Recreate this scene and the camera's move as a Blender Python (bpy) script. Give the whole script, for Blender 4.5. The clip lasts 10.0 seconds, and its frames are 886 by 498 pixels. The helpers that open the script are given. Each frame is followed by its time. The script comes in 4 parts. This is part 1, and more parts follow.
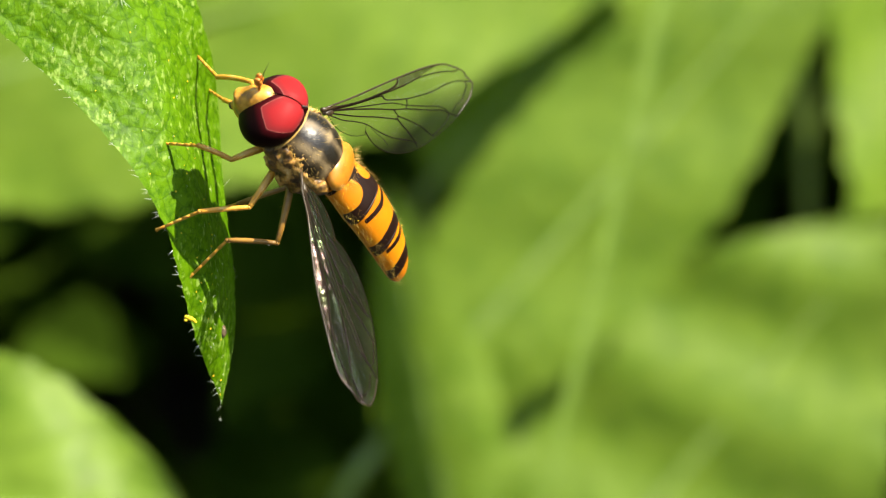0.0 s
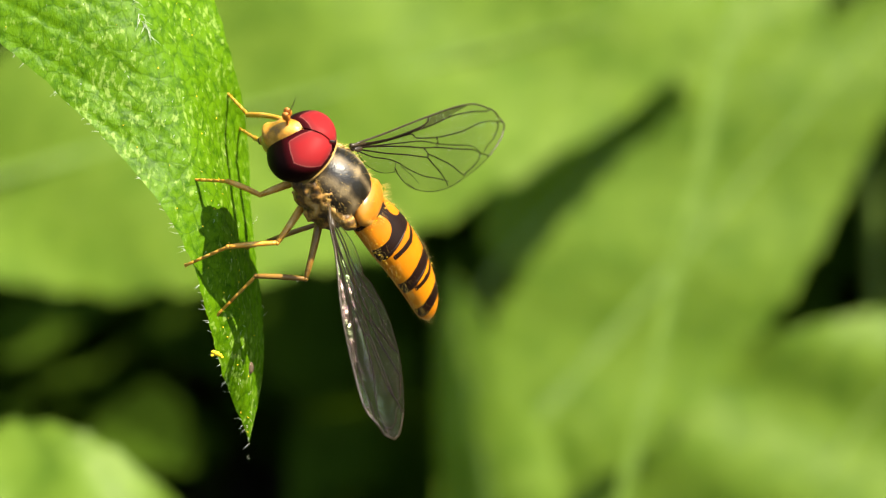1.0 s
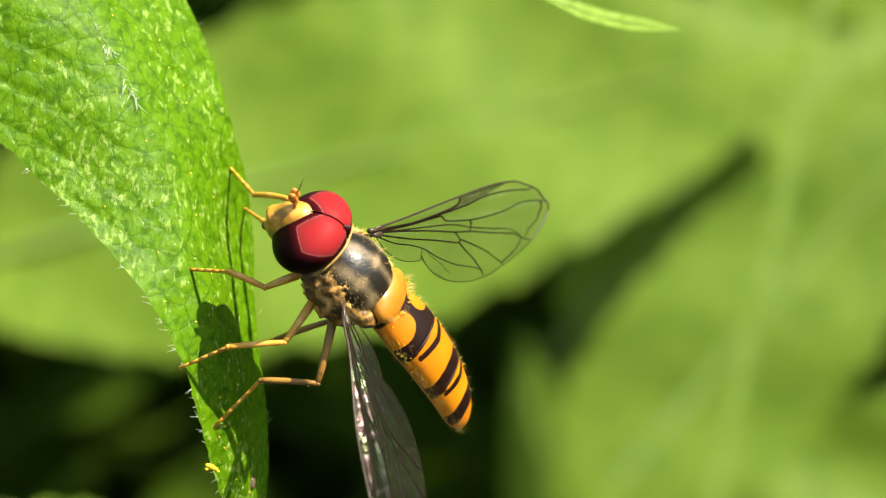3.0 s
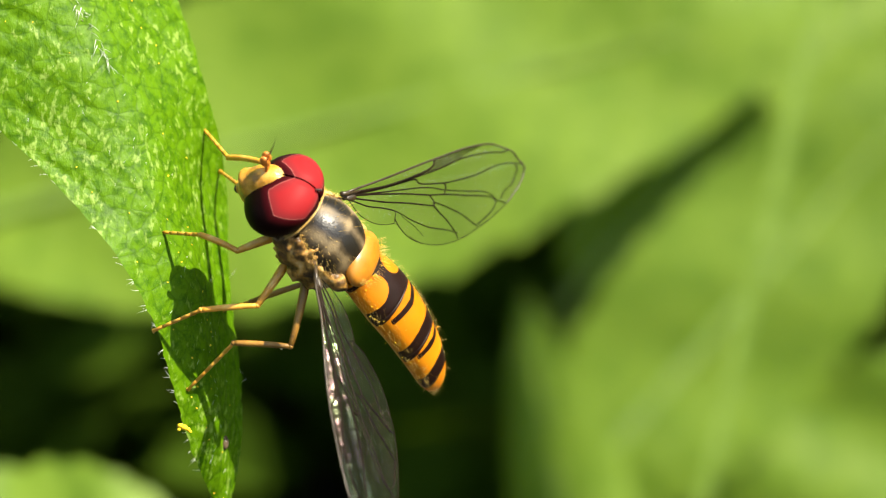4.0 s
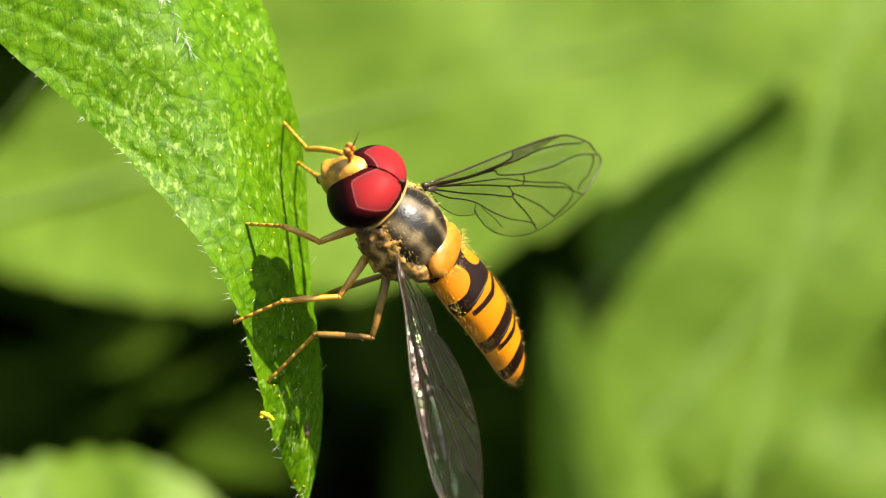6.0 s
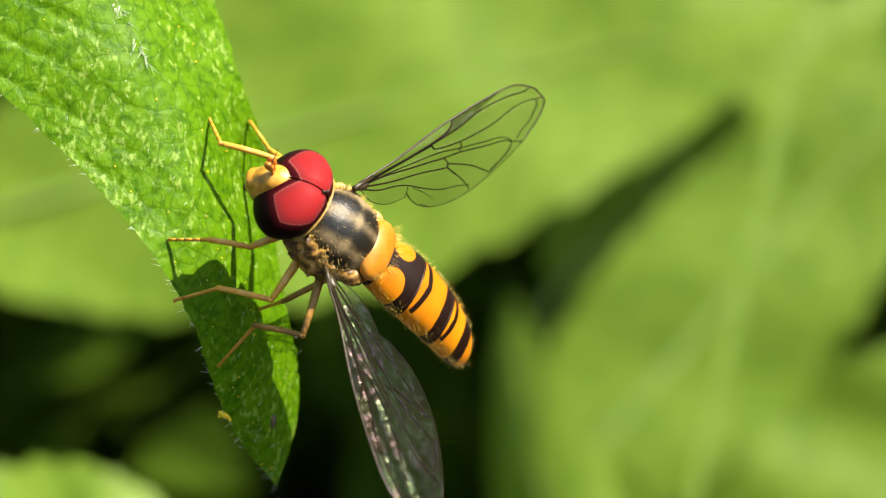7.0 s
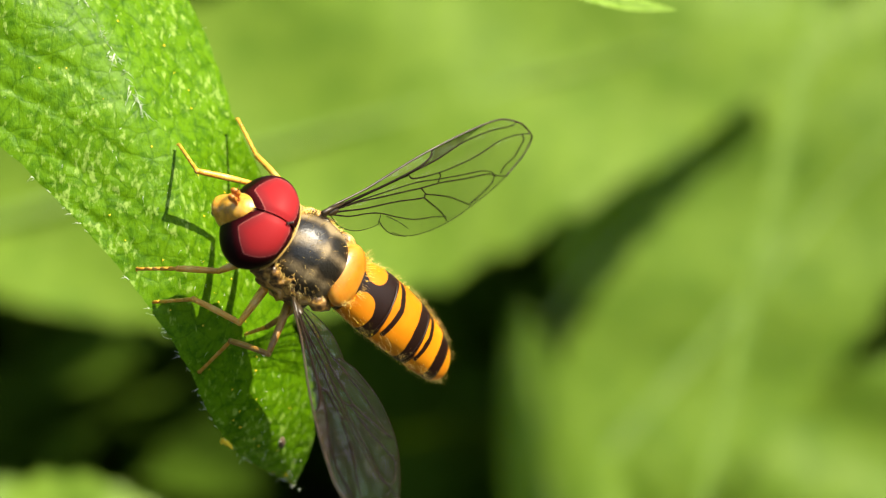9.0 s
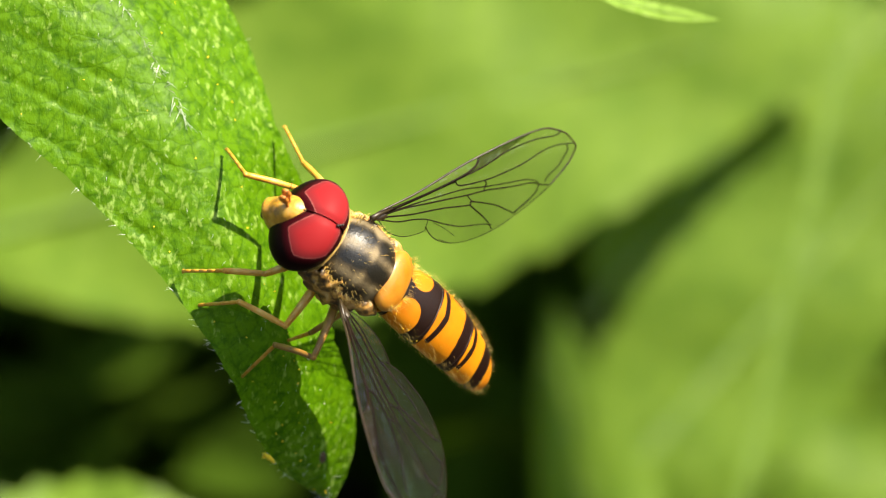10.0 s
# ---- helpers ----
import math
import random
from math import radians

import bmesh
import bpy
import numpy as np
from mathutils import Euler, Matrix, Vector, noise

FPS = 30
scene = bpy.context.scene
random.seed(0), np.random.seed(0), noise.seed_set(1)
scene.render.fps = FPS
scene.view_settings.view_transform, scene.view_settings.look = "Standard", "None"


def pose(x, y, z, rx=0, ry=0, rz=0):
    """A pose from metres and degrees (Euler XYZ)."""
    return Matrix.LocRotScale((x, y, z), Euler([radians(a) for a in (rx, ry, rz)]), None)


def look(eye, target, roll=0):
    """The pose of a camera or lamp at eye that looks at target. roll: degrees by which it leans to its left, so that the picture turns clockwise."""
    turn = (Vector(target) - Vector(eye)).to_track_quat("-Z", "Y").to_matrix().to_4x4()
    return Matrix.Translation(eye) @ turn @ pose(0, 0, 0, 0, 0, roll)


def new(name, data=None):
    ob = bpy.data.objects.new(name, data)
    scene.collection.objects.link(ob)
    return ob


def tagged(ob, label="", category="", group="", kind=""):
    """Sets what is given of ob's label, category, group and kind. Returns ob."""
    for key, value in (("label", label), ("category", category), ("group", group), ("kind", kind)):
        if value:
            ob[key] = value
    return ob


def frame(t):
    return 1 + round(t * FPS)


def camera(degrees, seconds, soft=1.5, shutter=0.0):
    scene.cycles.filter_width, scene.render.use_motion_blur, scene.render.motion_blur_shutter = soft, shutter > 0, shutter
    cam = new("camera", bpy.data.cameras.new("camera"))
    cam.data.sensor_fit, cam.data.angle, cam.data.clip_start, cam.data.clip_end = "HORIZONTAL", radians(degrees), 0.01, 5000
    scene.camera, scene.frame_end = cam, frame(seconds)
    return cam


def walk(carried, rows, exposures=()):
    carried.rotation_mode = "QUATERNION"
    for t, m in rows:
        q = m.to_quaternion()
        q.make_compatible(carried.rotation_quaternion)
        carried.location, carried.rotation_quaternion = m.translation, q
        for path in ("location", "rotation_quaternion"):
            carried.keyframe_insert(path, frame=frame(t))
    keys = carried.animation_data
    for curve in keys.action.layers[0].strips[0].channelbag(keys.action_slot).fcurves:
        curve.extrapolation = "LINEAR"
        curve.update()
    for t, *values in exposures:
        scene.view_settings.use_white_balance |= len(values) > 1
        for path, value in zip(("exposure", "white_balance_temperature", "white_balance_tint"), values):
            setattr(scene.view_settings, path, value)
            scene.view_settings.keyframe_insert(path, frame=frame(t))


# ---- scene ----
# ---- camera ----
# All places are worked out in millimetres in a frame that looks level; TILT leans it down to the true horizon.
MM = 0.001
TILT = pose(0, 0, 0.46, -25, 0, 0)
cam = camera(20, 10.0, soft=1.25)
cam.data.dof.use_dof = True
fly = tagged(new("hoverfly"), "orange and black hoverfly with red eyes, clinging to the leaf", "insect")
cam.data.dof.focus_object = fly
cam.data.dof.aperture_fstop = 64.0


def local(x, y, z, rx=0.0, ry=0.0, rz=0.0):
    return TILT @ pose(x * MM, y * MM, z * MM, rx, ry, rz)


def eye(x, y, z, pan, tilt):
    return local(x, y, z, 90 + tilt, 0, -pan)


PATH = [
    (0, -3.401, -96.224, 1.875, 3.484, -3.753),
    (0.5, -2.667, -96.224, 0.198, 2.557, -2.689),
    (1, -1.544, -96.224, -0.605, 1.772, -1.480),
    (1.2, -1.516, -93.422, -0.557, 1.261, -1.177),
    (1.3, -1.495, -86.145, 0.075, 1.091, -1.173),
    (1.5, -1.136, -83.892, 0.020, 0.419, -1.008),
    (2, -0.488, -83.892, -0.144, 0.222, -0.273),
    (2.5, 0.000, -83.892, 0.000, 0.000, 0.000),
    (3, 0.602, -83.892, 0.607, -0.061, -0.268),
    (3.2, 0.661, -83.892, 0.592, 0.315, -0.613),
    (4.3, 2.232, -83.892, 0.837, -0.495, -1.272),
    (4.5, 1.938, -83.892, 0.883, -0.447, -0.855),
    (5, 1.026, -83.892, 0.428, -0.910, -1.256),
    (5.2, 0.636, -83.892, 0.383, -1.126, -1.738),
    (6.3, -0.422, -83.892, 0.640, -0.314, -1.240),
    (6.5, -0.022, -83.892, 0.441, -0.060, -1.142),
    (7, -0.158, -83.892, 0.071, 0.347, -1.107),
    (7.5, -0.124, -83.892, 1.500, 0.380, -0.893),
    (8, 0.528, -83.892, 1.652, 0.388, -0.956),
    (8.5, 0.603, -83.892, 1.501, 0.478, -0.828),
    (9, 0.686, -83.892, 1.271, -0.010, -1.112),
    (9.5, -0.037, -83.892, 1.214, -0.633, -1.232),
    (10, 0.297, -83.892, 1.689, -0.753, -1.130),
]
walk(cam, [(t, eye(*row)) for t, *row in PATH], exposures=((0, 1.40, 7400, 7), (10, 1.40, 7400, 7)))

# ---- light ----
SUN_WAY = (TILT.to_3x3() @ Vector((0.534, -0.464, 0.707))).normalized()
world = bpy.data.worlds.new("sky")
scene.world = world
world.use_nodes = True
wn = world.node_tree.nodes
sky = wn.new("ShaderNodeTexSky")
sky.sky_type = "NISHITA"
sky.sun_disc = False
sky.sun_elevation = math.asin(SUN_WAY.z)
sky.sun_rotation = math.atan2(SUN_WAY.x, SUN_WAY.y)
wn["Background"].inputs["Strength"].default_value = 0.14
world.node_tree.links.new(sky.outputs["Color"], wn["Background"].inputs["Color"])
sun = new("sun", bpy.data.lights.new("sun", "SUN"))
sun.data.energy = 5.0
sun.data.angle = radians(0.5)
sun.data.color = (1.0, 0.95, 0.86)
sun.matrix_basis = look(tuple(SUN_WAY * 5), (0, 0, 0))


# ---- node and mesh helpers ----
def material(name):
    m = bpy.data.materials.new(name)
    m.use_nodes = True
    return m, m.node_tree.nodes, m.node_tree.links


def node(nodes, kind, **values):
    n = nodes.new(kind)
    for key, value in values.items():
        n.inputs[key.replace("_", " ")].default_value = value
    return n


def ramp(nodes, stops):
    r = nodes.new("ShaderNodeValToRGB")
    e = r.color_ramp.elements
    while len(e) < len(stops):
        e.new(0.5)
    for item, (at, c) in zip(e, stops):
        item.position, item.color = at, (*c, 1)
    return r


def rough_colour(name, stops, scale, roughness=0.5, bump=0.2, bump_scale=None, coat=0.0, sss=0.0, metallic=0.0, spec=0.5):
    """A surface whose colour drifts along the stops by a noise of that scale (per metre), with a fine relief."""
    m, n, l = material(name)
    p = n["Principled BSDF"]
    co = n.new("ShaderNodeTexCoord")
    tex = node(n, "ShaderNodeTexNoise", Scale=scale, Detail=6.0, Roughness=0.6)
    l.new(co.outputs["Object"], tex.inputs["Vector"])
    r = ramp(n, stops)
    l.new(tex.outputs["Fac"], r.inputs["Fac"])
    l.new(r.outputs["Color"], p.inputs["Base Color"])
    p.inputs["Roughness"].default_value = roughness
    p.inputs["Coat Weight"].default_value = coat
    p.inputs["Coat Roughness"].default_value = 0.05
    p.inputs["Metallic"].default_value = metallic
    p.inputs["Specular IOR Level"].default_value = spec
    if sss:
        p.inputs["Subsurface Weight"].default_value = sss
        p.inputs["Subsurface Radius"].default_value = (0.3, 0.15, 0.05)
        p.inputs["Subsurface Scale"].default_value = 0.001
    if bump:
        fine = node(n, "ShaderNodeTexNoise", Scale=bump_scale or scale * 5, Detail=4.0)
        l.new(co.outputs["Object"], fine.inputs["Vector"])
        b = node(n, "ShaderNodeBump", Strength=bump, Distance=0.00004)
        l.new(fine.outputs["Fac"], b.inputs["Height"])
        l.new(b.outputs["Normal"], p.inputs["Normal"])
    return m


def leaf_material(name, dark, mid, pale, cell=1400.0, fleck=0.5, through_light=0.35, gloss=0.4, relief=0.0001, spec=0.28, net=0.6):
    """A living leaf: cell relief between fine veins, pale flecks, some light coming through."""
    m, n, l = material(name)
    p = n["Principled BSDF"]
    co = n.new("ShaderNodeTexCoord")
    lengthen = node(n, "ShaderNodeMapping", Scale=(1.0, 0.8, 0.55), Rotation=(0.0, 0.3, 0.0))
    l.new(co.outputs["Object"], lengthen.inputs["Vector"])
    big = node(n, "ShaderNodeTexNoise", Scale=cell * 0.55, Detail=6.0, Roughness=0.7)
    l.new(co.outputs["Object"], big.inputs["Vector"])
    r = ramp(n, [(0.32, dark), (0.56, mid), (0.8, mid)])
    l.new(big.outputs["Fac"], r.inputs["Fac"])
    warp = node(n, "ShaderNodeTexNoise", Scale=cell * 0.5, Detail=3.0)
    l.new(co.outputs["Object"], warp.inputs["Vector"])
    add = n.new("ShaderNodeMixRGB")
    add.blend_type = "LINEAR_LIGHT"
    add.inputs["Fac"].default_value = 0.5 / cell
    l.new(co.outputs["Object"], add.inputs["Color1"])
    l.new(warp.outputs["Color"], add.inputs["Color2"])
    vein = node(n, "ShaderNodeTexVoronoi", Scale=cell * net)
    vein.feature = "DISTANCE_TO_EDGE"
    l.new(add.outputs["Color"], vein.inputs["Vector"])
    spots = node(n, "ShaderNodeTexNoise", Scale=cell * 1.0, Detail=4.0, Roughness=0.6)
    l.new(lengthen.outputs["Vector"], spots.inputs["Vector"])
    where = node(n, "ShaderNodeTexNoise", Scale=cell * 0.05, Detail=3.0)
    l.new(co.outputs["Object"], where.inputs["Vector"])
    both = n.new("ShaderNodeMath")
    both.operation = "MULTIPLY_ADD"
    both.inputs[2].default_value = 0.0
    l.new(where.outputs["Fac"], both.inputs[0])
    both.inputs[1].default_value = 0.35
    l.new(spots.outputs["Fac"], both.inputs[2])
    sp = ramp(n, [(0.75, (0, 0, 0)), (0.86, (fleck, fleck, fleck))])
    l.new(both.outputs["Value"], sp.inputs["Fac"])
    mix = n.new("ShaderNodeMixRGB")
    l.new(sp.outputs["Color"], mix.inputs["Fac"])
    l.new(r.outputs["Color"], mix.inputs["Color1"])
    mix.inputs["Color2"].default_value = (*pale, 1)
    lines = ramp(n, [(0.0, (0.62, 0.68, 0.5)), (0.07, (1, 1, 1))])
    l.new(vein.outputs["Distance"], lines.inputs["Fac"])
    lined = n.new("ShaderNodeMixRGB")
    lined.blend_type = "MULTIPLY"
    lined.inputs["Fac"].default_value = 1.0
    l.new(mix.outputs["Color"], lined.inputs["Color1"])
    l.new(lines.outputs["Color"], lined.inputs["Color2"])
    l.new(lined.outputs["Color"], p.inputs["Base Color"])
    p.inputs["Roughness"].default_value = gloss
    p.inputs["Specular IOR Level"].default_value = spec
    h = n.new("ShaderNodeMath")
    h.operation = "ADD"
    vr = ramp(n, [(0.0, (0, 0, 0)), (0.25, (0.45, 0.45, 0.45))])
    l.new(vein.outputs["Distance"], vr.inputs["Fac"])
    l.new(vr.outputs["Color"], h.inputs[0])
    l.new(spots.outputs["Fac"], h.inputs[1])
    b = node(n, "ShaderNodeBump", Strength=0.8, Distance=relief)
    l.new(h.outputs["Value"], b.inputs["Height"])
    l.new(b.outputs["Normal"], p.inputs["Normal"])
    t = n.new("ShaderNodeBsdfTranslucent")
    warm = n.new("ShaderNodeMixRGB")
    warm.blend_type = "MULTIPLY"
    warm.inputs["Fac"].default_value = 1.0
    warm.inputs["Color2"].default_value = (1.0, 1.0, 0.35, 1)
    l.new(mix.outputs["Color"], warm.inputs["Color1"])
    l.new(warm.outputs["Color"], t.inputs["Color"])
    l.new(b.outputs["Normal"], t.inputs["Normal"])
    s = n.new("ShaderNodeMixShader")
    s.inputs["Fac"].default_value = through_light
    l.new(p.outputs["BSDF"], s.inputs[1])
    l.new(t.outputs["BSDF"], s.inputs[2])
    l.new(s.outputs["Shader"], n["Material Output"].inputs["Surface"])
    return m


def part(name, bm, mat, parent=None, label="", smooth=True):
    """Links a bmesh, drawn in millimetres, as one mesh object under a thing or a part."""
    bmesh.ops.scale(bm, vec=(MM, MM, MM), verts=bm.verts)
    me = bpy.data.meshes.new(name)
    bm.to_mesh(me)
    bm.free()
    for mt in mat if isinstance(mat, (list, tuple)) else [mat]:
        me.materials.append(mt)
    if smooth:
        me.polygons.foreach_set("use_smooth", [True] * len(me.polygons))
    ob = new(name, me)
    if parent is not None:
        ob.parent = parent
    if label:
        ob["label"] = label
    return ob


def sheet(bm, points, close_u=False, mat=0):
    """Faces over a grid of points, rows of equal length."""
    rows = [[bm.verts.new(p) for p in row] for row in points]
    for a, b in zip(rows, rows[1:]):
        n = len(a)
        for i in range(n if close_u else n - 1):
            j = (i + 1) % n
            bm.faces.new((a[i], a[j], b[j], b[i])).material_index = mat
    return rows


def ellipsoid(bm, c, r, turn=None, seg=32, rings=20, bulge=None):
    c = Vector(c)
    grid = []
    for i in range(rings + 1):
        th = math.pi * (0.004 + 0.992 * i / rings)
        row = []
        for k in range(seg):
            ph = math.tau * k / seg
            v = Vector((math.sin(th) * math.cos(ph) * r[0], math.sin(th) * math.sin(ph) * r[1], math.cos(th) * r[2]))
            if bulge:
                v = bulge(v)
            if turn:
                v = turn @ v
            row.append(c + v)
        grid.append(row)
    rows = sheet(bm, grid, close_u=True)
    bm.faces.new(list(reversed(rows[0])))
    bm.faces.new(rows[-1])
    return rows


def tube(bm, pts, radii, sides=8, mat=0):
    pts = [Vector(p) for p in pts]
    rows = []
    for i, p in enumerate(pts):
        d = (pts[min(i + 1, len(pts) - 1)] - pts[max(i - 1, 0)]).normalized()
        q = d.to_track_quat("Z", "Y")
        rows.append([p + q @ Vector((math.cos(a) * radii[i], math.sin(a) * radii[i], 0)) for a in (math.tau * k / sides for k in range(sides))])
    v = sheet(bm, rows, close_u=True, mat=mat)
    bm.faces.new(list(reversed(v[0]))).material_index = mat
    bm.faces.new(v[-1]).material_index = mat


def hair(bm, root, way, length, width, bend=(0, 0, 0), mat=0):
    """A fine bristle: a three-sided tapering spike, slightly bent."""
    root, way, bend = Vector(root), Vector(way).normalized(), Vector(bend)
    pts = [root, root + way * length * 0.5 + bend * 0.3 * length, root + way * length + bend * length]
    tube(bm, pts, [width, width * 0.7, width * 0.15], sides=3, mat=mat)


def smooth_step(a, b, x):
    t = min(1.0, max(0.0, (x - a) / (b - a)))
    return t * t * (3 - 2 * t)


# ---- materials ----
M_LEAF = leaf_material("leaf_green", (0.036, 0.115, 0.002), (0.098, 0.222, 0.005), (0.34, 0.48, 0.11), cell=4600, fleck=0.6, gloss=0.45, relief=0.00005, spec=0.13, net=0.3)
M_FOLIAGE = leaf_material("foliage_pale", (0.085, 0.170, 0.010), (0.145, 0.240, 0.022), (0.22, 0.31, 0.06), cell=260, fleck=0.3, gloss=0.5, relief=0.0003)
M_TIP = leaf_material("leaf_tip_pale", (0.17, 0.30, 0.03), (0.27, 0.42, 0.07), (0.45, 0.58, 0.2), cell=3000, fleck=0.5, gloss=0.5, relief=0.00004)
M_GRASS = leaf_material("grass_pale", (0.13, 0.22, 0.03), (0.175, 0.28, 0.05), (0.28, 0.38, 0.12), cell=400, fleck=0.3, gloss=0.45, relief=0.0001)
# Darker green than M_FOLIAGE: part of the undergrowth's shade is in this colour.
M_DEEP = leaf_material("foliage_shade_toned", (0.03, 0.06, 0.004), (0.055, 0.105, 0.009), (0.075, 0.13, 0.02), cell=120, fleck=0.2, gloss=0.8, relief=0.0004, spec=0.05)
# Soil kept near black, so its colour holds the shade below the plants.
M_SOIL = rough_colour("soil", [(0.3, (0.012, 0.009, 0.006)), (0.7, (0.035, 0.026, 0.018))], 60, 0.95, 0.8, 300)
M_LEAFHAIR = rough_colour("leaf_hair", [(0.3, (0.55, 0.6, 0.45)), (0.7, (0.7, 0.72, 0.6))], 2000, 0.35, 0)
M_RIM = rough_colour("golden_rim", [(0.3, (0.30, 0.17, 0.04)), (0.7, (0.46, 0.29, 0.09))], 2500, 0.4, 0.3)
M_POLLEN = rough_colour("pollen", [(0.3, (0.75, 0.45, 0.01)), (0.7, (0.85, 0.62, 0.02))], 9000, 0.7, 0.3)
M_GRAIN = rough_colour("grain_white", [(0.3, (0.7, 0.68, 0.55)), (0.7, (0.82, 0.8, 0.7))], 9000, 0.4, 0)
M_SCAR = rough_colour("leaf_scar", [(0.3, (0.05, 0.035, 0.02)), (0.7, (0.13, 0.08, 0.04))], 6000, 0.8, 0.4)
M_COSTA = rough_colour("wing_leading_vein", [(0.3, (0.012, 0.008, 0.004)), (0.7, (0.045, 0.028, 0.010))], 3500, 0.4, 0.4, 9000)
M_PLEURA = rough_colour("pleura", [(0.36, (0.02, 0.012, 0.006)), (0.47, (0.13, 0.065, 0.015)), (0.56, (0.46, 0.24, 0.05)), (0.7, (0.58, 0.40, 0.18))], 2100, 0.4, 1.0, 7000)
M_SCUTELLUM = rough_colour("scutellum_amber", [(0.3, (0.36, 0.13, 0.008)), (0.7, (0.50, 0.22, 0.03))], 1200, 0.3, 0.2, 9000, sss=0.4)
M_FACE = rough_colour("face_yellow", [(0.36, (0.20, 0.11, 0.03)), (0.48, (0.46, 0.21, 0.02)), (0.58, (0.58, 0.30, 0.04)), (0.7, (0.42, 0.28, 0.14))], 1900, 0.36, 0.6, 7000, sss=0.2)
M_FRONS = rough_colour("frons_shine", [(0.38, (0.44, 0.17, 0.015)), (0.62, (0.55, 0.36, 0.12))], 2200, 0.22, 0.25, 9000)
M_ORANGE = rough_colour("antenna_orange", [(0.3, (0.42, 0.12, 0.01)), (0.7, (0.62, 0.22, 0.03))], 2500, 0.5, 0.3)
M_LEG = rough_colour("leg_amber", [(0.3, (0.50, 0.21, 0.015)), (0.55, (0.64, 0.31, 0.04)), (0.75, (0.70, 0.42, 0.10))], 1600, 0.4, 0.4, 12000, sss=0.1)
M_LEGDARK = rough_colour("leg_brown", [(0.3, (0.14, 0.065, 0.01)), (0.7, (0.36, 0.18, 0.03))], 1200, 0.4, 0.4, 12000)
M_BLACK = rough_colour("bristle_black", [(0.3, (0.01, 0.008, 0.006)), (0.7, (0.03, 0.02, 0.015))], 3000, 0.4, 0)
M_FUR = rough_colour("fur_gold", [(0.3, (0.65, 0.38, 0.06)), (0.7, (0.8, 0.6, 0.2))], 3000, 0.35, 0)
M_VEIN = rough_colour("wing_vein", [(0.3, (0.005, 0.003, 0.0015)), (0.7, (0.014, 0.008, 0.004))], 1500, 0.5, 0, spec=0.06)


def abdomen_material():
    """Orange plates with brown-black bands, whose edge is kept in the mesh attribute 'band'."""
    m, n, l = material("abdomen_banded")
    p = n["Principled BSDF"]
    at = n.new("ShaderNodeAttribute")
    at.attribute_name = "band"
    co = n.new("ShaderNodeTexCoord")
    tex = node(n, "ShaderNodeTexNoise", Scale=2200.0, Detail=4.0)
    l.new(co.outputs["Object"], tex.inputs["Vector"])
    wob = n.new("ShaderNodeMath")
    wob.operation = "MULTIPLY_ADD"
    wob.inputs[1].default_value = 0.22
    l.new(tex.outputs["Fac"], wob.inputs[0])
    l.new(at.outputs["Fac"], wob.inputs[2])
    edge = ramp(n, [(0.56, (0, 0, 0)), (0.64, (1, 1, 1))])
    l.new(wob.outputs["Value"], edge.inputs["Fac"])
    tone = ramp(n, [(0.3, (0.44, 0.125, 0.004)), (0.7, (0.57, 0.205, 0.008))])
    drift = node(n, "ShaderNodeTexNoise", Scale=500.0, Detail=3.0)
    l.new(co.outputs["Object"], drift.inputs["Vector"])
    l.new(drift.outputs["Fac"], tone.inputs["Fac"])
    mix = n.new("ShaderNodeMixRGB")
    l.new(edge.outputs["Color"], mix.inputs["Fac"])
    l.new(tone.outputs["Color"], mix.inputs["Color1"])
    mix.inputs["Color2"].default_value = (0.010, 0.003, 0.0015, 1)
    l.new(mix.outputs["Color"], p.inputs["Base Color"])
    p.inputs["Roughness"].default_value = 0.45
    p.inputs["Specular IOR Level"].default_value = 0.22
    p.inputs["Subsurface Weight"].default_value = 0.15
    p.inputs["Subsurface Radius"].default_value = (0.3, 0.12, 0.03)
    p.inputs["Subsurface Scale"].default_value = 0.0006
    fine = node(n, "ShaderNodeTexNoise", Scale=16000.0, Detail=3.0)
    l.new(co.outputs["Object"], fine.inputs["Vector"])
    b = node(n, "ShaderNodeBump", Strength=0.25, Distance=0.00003)
    l.new(fine.outputs["Fac"], b.inputs["Height"])
    l.new(b.outputs["Normal"], p.inputs["Normal"])
    return m


